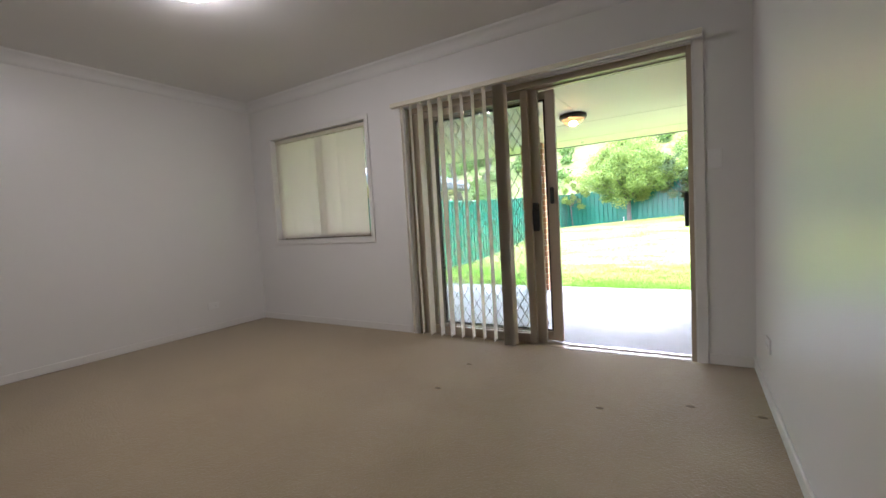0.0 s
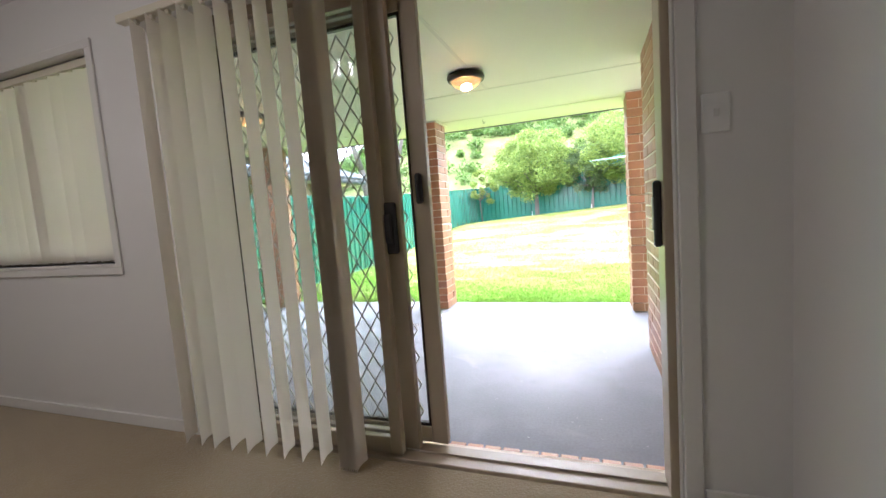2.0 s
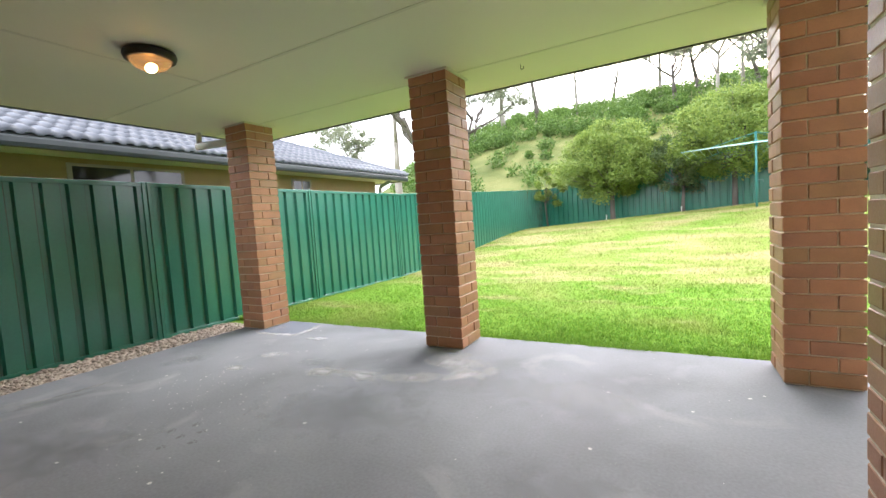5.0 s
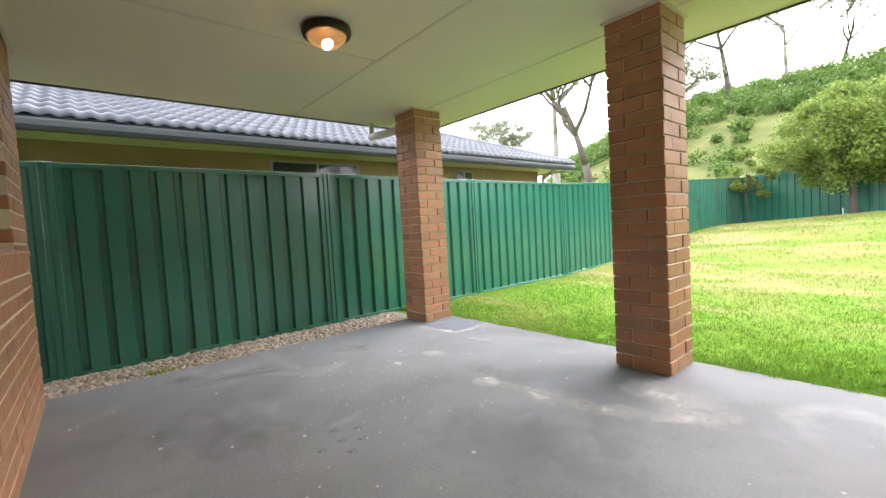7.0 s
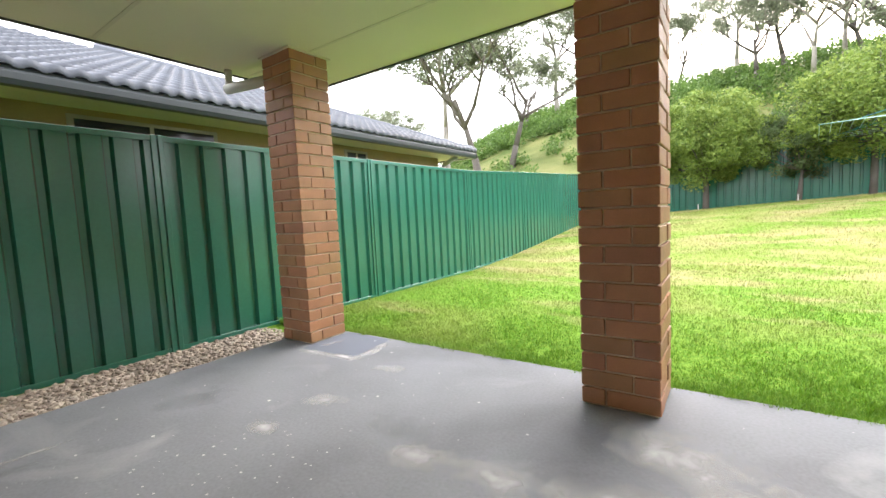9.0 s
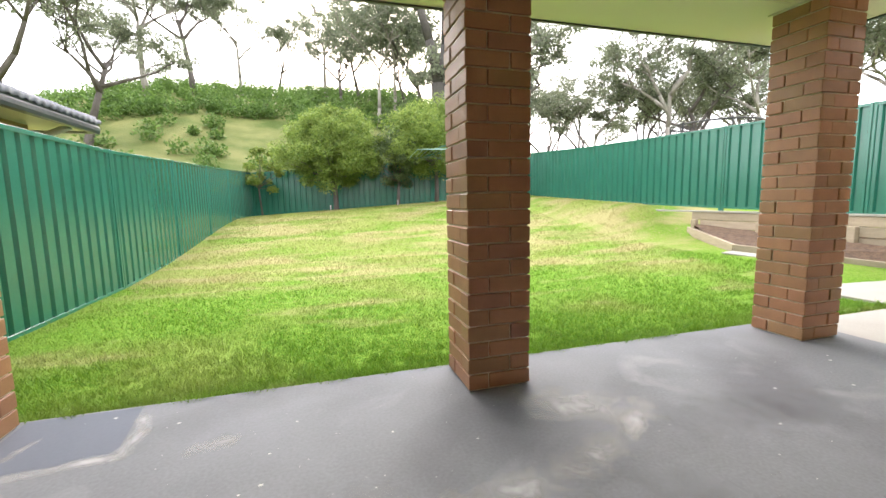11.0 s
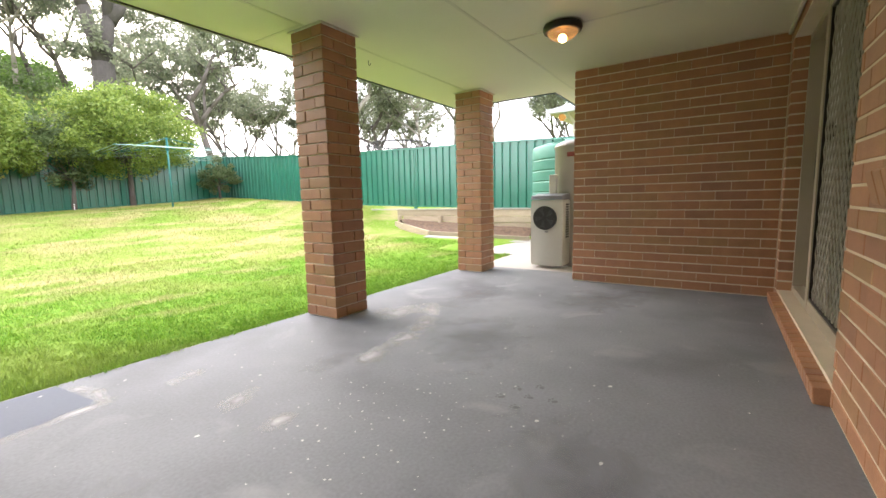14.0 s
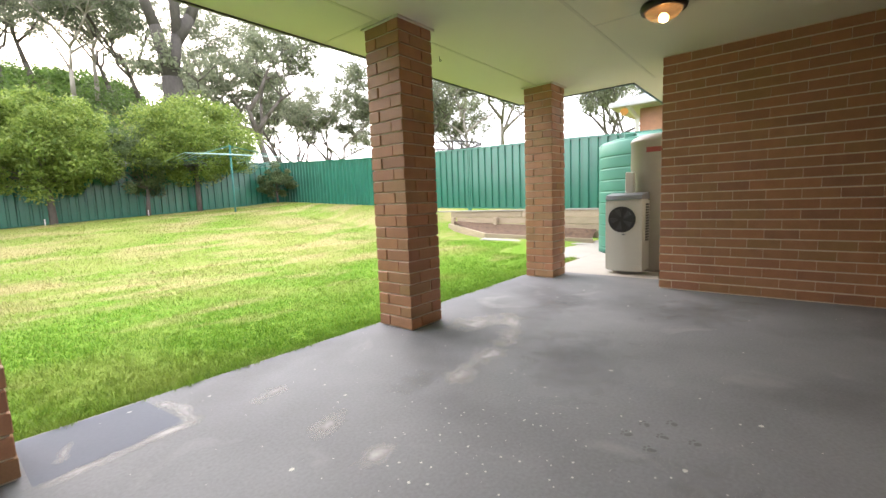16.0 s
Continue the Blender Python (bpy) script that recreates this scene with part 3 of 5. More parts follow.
LEVELS = {"fence_left": ((-8, -0.04), (1.8, -0.05), (4.1, -0.05), (6.1, 0.03), (8.5, 0.12), (14.75, 0.40)),
          "fence_back": ((-3.05, 0.52), (6.9, 1.17)),
          "fence_right": ((-7.0, 0.45), (-0.1, 0.62), (3.3, 0.735), (5.0, 0.755), (9.3, 0.92), (13.5, 1.18))}


def fence_level(name, x, y):
    """Height of the bottom rail along the fence."""
    rows = LEVELS[name]
    u = x if name == "fence_back" else y
    return float(np.interp(u, [r[0] for r in rows], [r[1] for r in rows]))


def fence(name, label, posts, height):
    """posts: (x, y) in order. Each bay has a ribbed sheet raked with the ground, a top and bottom rail and a post."""
    root = tagged(empty("steel_fence", posts[0][0], posts[0][1], fence_level(name, *posts[0])), label, "fence")
    inv = root.matrix_world.inverted()
    for (x0, y0), (x1, y1) in zip(posts, posts[1:]):
        length = math.hypot(x1 - x0, y1 - y0)
        z0, z1 = fence_level(name, x0, y0), fence_level(name, x1, y1)
        shear = Matrix.Identity(4)
        shear[2][0] = (z1 - z0) / length
        m = inv @ Matrix.Translation((x0, y0, z0)) @ Matrix.Rotation(math.atan2(y1 - y0, x1 - x0), 4, 'Z')
        n = max(1, round((length - 0.06) / 0.2))
        k = (length - 0.06) / n / 0.24
        prof = [(0.03 + (j * 0.24 + p) * k, d) for j in range(n) for p, d in RIB[:-1]] + [(length - 0.03, 0.0)]
        sv = [(p, d - 0.011 + t, z) for t in (0.0, -0.003) for z in (0.03, height - 0.03) for p, d in prof]
        c = len(prof)
        sf = [(o + j, o + j + 1, o + c + j + 1, o + c + j) for o in (0, 2 * c) for j in range(c - 1)]
        sheet = raw("sheet", [shear @ Vector(v) for v in sv], sf, GREEN_STEEL, root)
        sheet.matrix_local = m
        for rail, za, zb in (("top_rail", height - 0.045, height), ("bottom_rail", 0.0, 0.04)):
            rb = boxes((0.0, -0.024, za, length, -0.016, zb), (0.0, 0.016, za, length, 0.024, zb), (0.0, -0.016, zb - 0.006, length, 0.016, zb), bevel=0.002)
            rb.transform(shear)
            part(rail, rb, GREEN_STEEL, root).matrix_local = m
        pb = bmesh.new()
        for s0 in (-0.045, 0.006):
            box(pb, s0, -0.03, -0.3, s0 + 0.039, 0.03, height + 0.006, bevel=0.004)
        box(pb, -0.006, -0.016, -0.3, 0.006, 0.016, height)
        part("post", pb, GREEN_STEEL, root).matrix_local = m
    return root


def posts_along(a, b, n):
    return [(a[0] + (b[0] - a[0]) * i / n, a[1] + (b[1] - a[1]) * i / n) for i in range(n + 1)]


left_posts = [(-3.16, -7.63 + 2.365 * i) for i in range(9)] + [(-3.11, 13.2), (-3.05, 14.75)]
fence("fence_left", "dark green ribbed steel fence along the gravel and lawn", left_posts, 1.745)
fence("fence_back", "dark green ribbed steel fence below the hill", posts_along((-3.05, 14.75), (6.9, 13.5), 4), 1.6)
fence("fence_right", "green ribbed steel fence on a timber retaining wall", posts_along((6.9, 13.5), (6.9, -7.0), 9), 1.575)
plinth = tagged(empty("fence_plinth", -3.19, 0.3, -0.1), "weathered pale timber plinth board under the fence", "plinth board")
for i in range(6):
    y0, y1 = 0.2 + 2.37 * i, 0.2 + 2.37 * (i + 1) - 0.01
    za, zb = fence_level("fence_left", 0, y0), fence_level("fence_left", 0, y1)
    pb = boxes((-0.02, 0, -0.13, 0.02, y1 - y0, -0.005), bevel=0.003)
    sh = Matrix.Identity(4)
    sh[2][1] = (zb - za) / (y1 - y0)
    pb.transform(sh)
    part("board", pb, TIMBER, plinth).matrix_local = plinth.matrix_world.inverted() @ Matrix.Translation((-3.18, y0, za))

# ---- patio lamps ----
def patio_lamp(x, y):
    root = tagged(empty("ceiling_lamp", x, y, SOFFIT_Z), "round bronze patio ceiling lamp, lit, glass dome", "lamp", "patio ceiling lamps")
    part("base_ring", lathe(bmesh.new(), [(0.125, 0.0), (0.145, -0.008), (0.150, -0.03), (0.142, -0.052), (0.122, -0.058), (0.118, -0.05)][::-1], 40), DARK_BRONZE, root, "dark bronze ring", True)
    part("dome", lathe(bmesh.new(), [(0.118, -0.05), (0.112, -0.072), (0.09, -0.096), (0.055, -0.112), (0.015, -0.118), (0.004, -0.118)][::-1], 40), LAMP_GLASS, root, "lit frosted glass dome", True)
    bm = bmesh.new()
    bmesh.ops.create_uvsphere(bm, u_segments=16, v_segments=10, radius=0.032, matrix=Matrix.Translation((0, 0, -0.1)) @ Matrix.Diagonal((1.5, 1, 0.9, 1)))
    part("bulb", bm, BULB, root, "glowing bulb", True)


patio_lamp(1.15, -1.44)
patio_lamp(-1.02, -1.46)

# ---- window and sliding door ----
win = tagged(empty("window_1", 0, 0, 0), "tan aluminium sliding window in brick wall", "window", kind="structure")
wy = WALL_Y - 0.13
part("window_frame", boxes((WIN[0], wy - 0.06, WIN[2], WIN[1], wy, WIN[2] + 0.05), (WIN[0], wy - 0.06, WIN[3] - 0.04, WIN[1], wy, WIN[3]), (WIN[0], wy - 0.06, WIN[2] + 0.05, WIN[0] + 0.045, wy, WIN[3] - 0.04),
                           (WIN[1] - 0.045, wy - 0.06, WIN[2] + 0.05, WIN[1], wy, WIN[3] - 0.04), (-1.05, wy - 0.05, WIN[2] + 0.05, -0.99, wy - 0.01, WIN[3] - 0.04), bevel=0.004), ALU, win)
for a, b in ((WIN[0] + 0.045, -1.05), (-0.99, WIN[1] - 0.045)):
    g = part("pane", boxes((a, wy - 0.033, WIN[2] + 0.05, b, wy - 0.028, WIN[3] - 0.04)), CLEAR, win)
    g.visible_shadow = False
lin = 0.045
part("window_lining", boxes((WIN[0] - 0.0, IN_Y - 0.012, WIN[2] - 0.02, WIN[1] + 0.0, wy - 0.06, WIN[2]), (WIN[0] - lin, IN_Y - 0.014, WIN[2] - 0.06, WIN[1] + lin, IN_Y - 0.001, WIN[2] - 0.02),
                            (WIN[0] - lin, IN_Y - 0.014, WIN[3], WIN[1] + lin, IN_Y - 0.001, WIN[3] + lin), (WIN[0] - lin, IN_Y - 0.014, WIN[2] - 0.02, WIN[0], IN_Y - 0.001, WIN[3]),
                            (WIN[1], IN_Y - 0.014, WIN[2] - 0.02, WIN[1] + lin, IN_Y - 0.001, WIN[3]), bevel=0.003), TRIM_PAINT, win, "white timber architrave")
sill = empty("sill_group")
sill.parent = win
sill.name = "brick_sill"
ON_EDGE = Matrix(((0, 0, 1, 0), (1, 0, 0, 0), (0, 1, 0, 0), (0, 0, 0, 1)))


def sill_bricks(parent, x0, x1, top, front, tilt):
    """Bricks laid on edge, falling outwards."""
    n = round((x1 - x0) / 0.086)
    for i in range(n):
        m = pose(x0 + (i + 0.5) * (x1 - x0) / n, front - 0.105, top - 0.055, tilt, 0, jig(0.3)) @ ON_EDGE
        shared("brick", FULL, parent, m)


sill_bricks(sill, WIN[0] + 0.002, WIN[1] - 0.002, WIN[2] - 0.028, WALL_Y + 0.035, -14)


def slat(x, y, top, bottom, turn, parent, mat=FABRIC, width=0.127):
    """A vertical blind slat, slightly bowed, with a notched hanger and a weight hem."""
    n = 6
    v, f = [], []
    for z in (top, bottom + 0.04, bottom):
        for side in (0, 1):
            for i in range(n + 1):
                u = (i / n - 0.5)
                v.append((u * width, 0.003 * (1 - 4 * u * u) + side * 0.0012, z - (0.012 * abs(u) if z == bottom else 0)))
    k = n + 1
    for r in (0, 1):
        for i in range(n):
            a = r * 2 * k + i
            f.append((a, a + 1, a + 2 * k + 1, a + 2 * k))
            f.append((a + k, a + 2 * k + k, a + 2 * k + k + 1, a + k + 1))
    ob = raw("slat", v, f, mat, parent, smooth=True)
    ob.matrix_local = pose(x, y, 0, 0, 0, turn)
    return ob


wb = tagged(empty("vertical_blind", 0, 0, 0), "closed cream fabric vertical blind in the window", "blind")
part("head_rail", boxes((WIN[0] + 0.01, IN_Y + 0.045, WIN[3] - 0.045, WIN[1] - 0.01, IN_Y + 0.085, WIN[3] - 0.005), bevel=0.003), CREAM_TRIM, wb)
x = WIN[0] + 0.055
i = 0
while x < WIN[1] - 0.09:
    slat(x, IN_Y + 0.065 - 0.004 * (i % 2), WIN[3] - 0.05, WIN[2] + 0.012, 14 + rng.uniform(-5, 5), wb)
    part("hanger", boxes((x - 0.012, IN_Y + 0.058, WIN[3] - 0.052, x + 0.012, IN_Y + 0.072, WIN[3] - 0.042)), CREAM_TRIM, wb)
    x += 0.105
    i += 1

dx0, dx1, dz0, dz1 = DOOR
door = tagged(empty("door_1", 0, 0, 0), "tan aluminium sliding glass door, open, with screen", "door", kind="structure")
fy0, fy1 = WALL_Y - 0.24, WALL_Y - 0.10
part("door_frame", boxes((dx0, fy0, dz0, dx0 + 0.05, fy1, dz1), (dx1 - 0.035, fy0, dz0, dx1, fy1, dz1), (dx0 + 0.05, fy0, dz1 - 0.05, dx1 - 0.035, fy1, dz1), (dx0 + 0.05, fy0, dz0, dx1 - 0.035, fy1, dz0 + 0.05),
                         (dx0 + 0.05, fy0 + 0.065, dz1 - 0.058, dx1 - 0.035, fy0 + 0.07, dz1 - 0.05), (dx0 + 0.05, fy0 + 0.065, dz0 + 0.05, dx1 - 0.035, fy0 + 0.07, dz0 + 0.058), bevel=0.003), ALU, door)
part("door_lining", boxes((dx0 - 0.055, IN_Y - 0.016, FLOOR_Z, dx0, IN_Y - 0.001, dz1), (dx1, IN_Y - 0.016, FLOOR_Z, dx1 + 0.055, IN_Y - 0.001, dz1), (dx0 - 0.055, IN_Y - 0.016, dz1, dx1 + 0.055, IN_Y - 0.001, dz1 + 0.05),
                          (dx0, IN_Y - 0.002, FLOOR_Z - 0.06, dx0 + 0.008, fy0, dz1 - 0.008), (dx1 - 0.008, IN_Y - 0.002, FLOOR_Z - 0.06, dx1, fy0, dz1 - 0.008), (dx0, IN_Y - 0.002, dz1 - 0.008, dx1, fy0, dz1), bevel=0.003), TRIM_PAINT, door, "white timber architrave")


def leaf(name, x0, x1, y, label, glazed, w=0.055):
    """A sliding leaf: stiles, rails and glass or a diamond grille."""
    ob = part(name, boxes((x0, y - 0.018, dz0 + 0.055, x0 + w, y + 0.018, dz1 - 0.055), (x1 - w, y - 0.018, dz0 + 0.055, x1, y + 0.018, dz1 - 0.055),
                          (x0 + w, y - 0.016, dz1 - 0.115, x1 - w, y + 0.016, dz1 - 0.055), (x0 + w, y - 0.016, dz0 + 0.055, x1 - w, y + 0.016, dz0 + 0.13), bevel=0.003), ALU, door, label)
    a0, a1, b0, b1 = x0 + w, x1 - w, dz0 + 0.13, dz1 - 0.115
    if glazed:
        g = part("pane", boxes((a0, y - 0.003, b0, a1, y + 0.003, b1)), CLEAR, ob)
        g.visible_shadow = False
    else:
        part("grille_border", boxes((a0, y - 0.01, b0, a0 + 0.014, y + 0.01, b1), (a1 - 0.014, y - 0.01, b0, a1, y + 0.01, b1), (a0, y - 0.01, b1 - 0.014, a1, y + 0.01, b1), (a0, y - 0.01, b0, a1, y + 0.01, b0 + 0.014)), DARK_BRONZE, ob, "dark rubber edge")
        gb = bmesh.new()
        pw, ph = 0.080, 0.128
        cols, rows = int((a1 - a0) / pw) + 1, int((b1 - b0) / ph) + 1
        for r in range(rows):
            for c in range(cols):
                cx, cz = a0 + (c + 0.5) * pw, b0 + (r + 0.5) * ph
                for sx in (-1, 1):
                    for sz in (-1, 1):
                        p, q = (cx + sx * pw / 2, cz), (cx, cz + sz * ph / 2)
                        if max(p[0], q[0]) < a1 and max(p[1], q[1]) < b1:
                            vs = [gb.verts.new((p[0] + ox, y + oy, p[1] + oz)) for ox, oy, oz in ((0, -0.003, -0.0045), (0, 0.003, -0.0045), (0, 0.003, 0.0045), (0, -0.003, 0.0045))]
                            ws = [gb.verts.new((q[0] + ox, y + oy, q[1] + oz)) for ox, oy, oz in ((0, -0.003, -0.0045), (0, 0.003, -0.0045), (0, 0.003, 0.0045), (0, -0.003, 0.0045))]
                            for k in range(4):
                                gb.faces.new((vs[k], vs[(k + 1) % 4], ws[(k + 1) % 4], ws[k]))
        part("grille", gb, MESH_WIRE, ob, "diamond security grille")
    return ob


leaf("fixed_leaf", dx0 + 0.045, 1.22, fy0 + 0.035, "fixed glass leaf", True)
slide = leaf("sliding_leaf", 0.20, 1.28, fy0 + 0.09, "open sliding glass leaf", True, 0.08)
screen = leaf("screen_leaf", 0.24, 1.39, fy1 + 0.018, "sliding security screen with diamond grille", False, 0.075)


def latch(parent, x, y, z, h, w=0.04):
    ob = part("latch", boxes((x - w / 2, y - 0.03, z - h / 2, x + w / 2, y - 0.001, z + h / 2), bevel=0.008), BLACK, parent, "black latch handle")
    part("latch_grip", boxes((x - w * 0.25, y - 0.045, z - h * 0.28, x + w * 0.25, y - 0.031, z + h * 0.28), bevel=0.005), BLACK, ob)


latch(slide, 1.235, fy0 + 0.072, 1.15, 0.22, 0.062)
latch(screen, 1.352, fy1, 1.31, 0.13, 0.03)
keeper = part("keeper", boxes((dx1 - 0.06, fy0 + 0.03, 1.03, dx1 - 0.036, fy0 + 0.06, 1.255), bevel=0.006), BLACK, door, "black lock keeper on the jamb")
part("keeper_plate", boxes((dx1 - 0.064, fy0 + 0.037, 1.09, dx1 - 0.0605, fy0 + 0.053, 1.2)), WHITE_PLASTIC, keeper, "bright strike plate")
# brick sill below the door
dsill = empty("door_sill")
dsill.parent = door
sill_bricks(dsill, dx0 + 0.002, dx1 - 0.002, 0.086, WALL_Y + 0.045, -5)
dsill.name = "brick_sill"

# door blind: open slats, and a stack drawn back beside the opening
db = tagged(empty("vertical_blind", 0.1, -3.33, 0), "cream fabric vertical blind, slats turned open, half drawn", "blind")
part("head_rail", boxes((-0.06, -0.022, 2.165, 2.25, 0.022, 2.20), bevel=0.003), CREAM_TRIM, db)
for i in range(9):
    sx = 0.045 + 0.098 * i
    slat(sx, 0, 2.15, 0.195, 104 + rng.uniform(-4, 4) + (12 if i < 2 else 0), db, FABRIC, 0.115)
    part("hanger", boxes((sx - 0.01, -0.008, 2.145, sx + 0.01, 0.008, 2.168)), CREAM_TRIM, db)
# stacked slats take the shade-darkened copy of the blind fabric
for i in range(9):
    slat(0.915 + 0.010 * i, 0.008, 2.15, 0.175, 92 + rng.uniform(-1.5, 1.5), db, SHADED_FABRIC, 0.09)

# switch and sockets
def wall_plate(name, label, cat, m, w, h, rocker):
    root = tagged(empty(name), label, cat)
    root.matrix_world = m
    part("plate", boxes((-w / 2, -0.009, -h / 2, w / 2, 0, h / 2), bevel=0.003), WHITE_PLASTIC, root)
    for dx in rocker:
        part("rocker", boxes((dx - 0.007, -0.013, -0.012, dx + 0.007, -0.0092, 0.012), bevel=0.001), WHITE_PLASTIC, root)


wall_plate("light_switch", "white plastic light switch beside the sliding door", "switch", pose(2.405, IN_Y, 1.44), 0.075, 0.118, (0,))
wall_plate("power_socket", "white plastic double power socket near the floor", "socket", pose(ROOM_R, -3.76, 0.45, 0, 0, -90), 0.115, 0.072, (-0.03, 0.03))
wall_plate("power_socket", "white plastic double power socket near the floor", "socket", pose(ROOM_L, -3.86, 0.42, 0, 0, 90), 0.115, 0.072, (-0.03, 0.03))
rl = tagged(empty("ceiling_light", -0.1, -4.95, ROOM_TOP), "round white oyster ceiling light, lit", "lamp")
part("rim", lathe(bmesh.new(), [(0.2, -0.02), (0.21, 0.0)], 40), WHITE_PLASTIC, rl, smooth=True)
part("diffuser", lathe(bmesh.new(), [(0.01, -0.10), (0.08, -0.095), (0.15, -0.07), (0.19, -0.03), (0.195, -0.02)], 40), ROOM_LAMP, rl, "lit opal glass diffuser", True)
for x, y in ((2.258, -3.968), (2.547, -3.971), (0.935, -3.82), (0.95, -4.26), (1.86, -4.16)):
    bm = bmesh.new()
    bmesh.ops.create_uvsphere(bm, u_segments=12, v_segments=6, radius=0.018, matrix=Matrix.Diagonal((1.2, 0.8, 0.12, 1)))
    tagged(part("carpet_dent", bm, CARPET_MARK), "small dark scuff mark on the carpet", "carpet mark").location = (x, y, FLOOR_Z)

# ---- gravel strip ----
def pebbles(name, x0, x1, y0, y1, z, count, size, mat, label, seed):
    r = random.Random(seed)
    bm = bmesh.new()
    bmesh.ops.create_icosphere(bm, subdivisions=1, radius=1.0)
    bv = [v.co.copy() for v in bm.verts]
    bf = [tuple(v.index for v in f.verts) for f in bm.faces]
    bm.free()
    V, F = [], []
    for _ in range(count):
        s = size * r.uniform(0.5, 1.3)
        m = pose(r.uniform(x0, x1), r.uniform(y0, y1), z + r.uniform(-0.3, 0.35) * s, r.uniform(-25, 25), r.uniform(-25, 25), r.uniform(0, 360)) @ Matrix.Diagonal((s * r.uniform(0.9, 1.6), s, s * r.uniform(0.5, 0.8), 1))
        o = len(V)
        V.extend(m @ v for v in bv)
        F.extend((a + o, b + o, c + o) for a, b, c in bf)
    return tagged(raw(name, V, F, mat, smooth=False), label, "gravel", kind="stuff")


PEBBLE_MIX = leafy("pebble_mix", (0.56, 0.47, 0.38), (0.24, 0.195, 0.16), 0.0)
pebbles("gravel", -3.13, -2.47, -6.0, 0.25, -0.045, 5200, 0.017, PEBBLE_MIX, "mixed brown river gravel strip beside the patio", 3)
tagged(part("gravel_bed", boxes((-3.14, -8, -0.2, -2.465, 0.3, -0.05)), PEBBLE), "brown gravel bed under loose stones", "gravel", kind="structure")
weed = bmesh.new()
wr = random.Random(5)
for _ in range(46):
    a, l = wr.uniform(0, 6.28), wr.uniform(0.05, 0.12)
    o = Vector((wr.uniform(-0.05, 0.05), wr.uniform(-0.07, 0.07), 0))
    d = Vector((math.cos(a), math.sin(a), 0))
    s = Vector((-d.y, d.x, 0)) * 0.006
    weed.faces.new([weed.verts.new(p) for p in (o - s, o + s, o + d * l + Vector((0, 0, l * 0.6)))])
tagged(part("weed_tuft", weed, GRASS), "small green weed tuft growing in the gravel", "weed").location = (-2.66, -2.35, -0.05)

# ---- neighbour's house behind the left fence ----
NB = tagged(empty("neighbour_house", -4.6, 0, 0), "tan brick house with grey tiled hip roof", "house")
NBI = NB.matrix_world.inverted()


def nb(name, bm, mat, label="", smooth=False):
    ob = part(name, bm, mat, NB, label, smooth)
    ob.matrix_local = NBI
    return ob


nb("wall", boxes((-14, -12, -0.2, -4.42, 5.15, 2.14)), TAN_BRICK, "tan face brick wall")
nb("eave", boxes((-14, -12.5, 2.12, -3.93, 5.60, 2.15)), CREAM_TRIM, "cream eave lining")
gut_prof = [(-3.93, 2.10), (-3.85, 2.10), (-3.83, 2.14), (-3.83, 2.19), (-3.845, 2.215), (-3.835, 2.23), (-3.85, 2.235), (-3.93, 2.235)]
gb = bmesh.new()
ra = [gb.verts.new((x, -12.5, z)) for x, z in gut_prof]
rb_ = [gb.verts.new((x + (0 if i in (0, 7) else 0), 5.72, z)) for i, (x, z) in enumerate(gut_prof)]
for i in range(len(gut_prof)):
    j = (i + 1) % len(gut_prof)
    gb.faces.new((ra[i], ra[j], rb_[j], rb_[i]))
gb.faces.new(rb_)
box(gb, -14, 5.60, 2.10, -3.93, 5.72, 2.235)
nb("gutter", gb, GUTTER, "dark grey steel gutter")
for a, b in ((-0.75, 0.62), (2.6, 3.1), (-5.2, -3.2)):
    w = nb("window", boxes((-4.43, a, 1.0, -4.405, b, 2.06), bevel=0.003), ALU, "tan aluminium window frame")
    for c, d in ((a + 0.05, (a + b) / 2 - 0.02), ((a + b) / 2 + 0.02, b - 0.05)):
        p = part("pane", boxes((-4.404, c, 1.05, -4.400, d, 2.02)), DARK_GLASS, w, "dark pane")
pipe = bmesh.new()
tube(pipe, (-3.97, 5.2, 2.12), (-4.3, 5.18, 1.98), 0.045, seg=14)
tube(pipe, (-4.3, 5.18, 1.98), (-4.33, 5.18, 0.0), 0.045, seg=14)
nb("downpipe", pipe, PVC, "cream downpipe", True)

# our own downpipe by the corner pillar
dp = bmesh.new()
tube(dp, (-2.93, -0.04, 2.115), (-2.465, 0.06, 2.115), 0.042, seg=14)
tube(dp, (-2.90, -0.035, 2.12), (-2.90, -0.035, 2.268), 0.03, seg=14)
tagged(part("downpipe", dp, PVC, smooth=True), "pale plastic stormwater pipe under the eave", "pipe")

# roof tiles: wavy, lapped rows that stop at the hip
PITCH = radians(22)


def tile_mesh():
    n = 14
    v, f = [], []
    for s, up in ((0.0, 0.0), (0.36, 0.0)):
        for i in range(n + 1):
            u = i / n
            v.append((s, u * 0.30, 0.013 * math.sin(4 * math.pi * u) + 0.012 + (0.034 if s == 0.0 else 0.0)))
    for i in range(n + 1):
        u = i / n
        v.append((0.0, u * 0.30, 0.013 * math.sin(4 * math.pi * u) - 0.012))
    k = n + 1
    for i in range(n):
        f.append((i, i + 1, k + i + 1, k + i))
        f.append((2 * k + i, 2 * k + i + 1, i + 1, i))
    me = bpy.data.meshes.new("roof_tile")
    me.from_pydata(v, [], f)
    me.materials.append(ROOF_TILE)
    for p in me.polygons:
        p.use_smooth = True
    return me


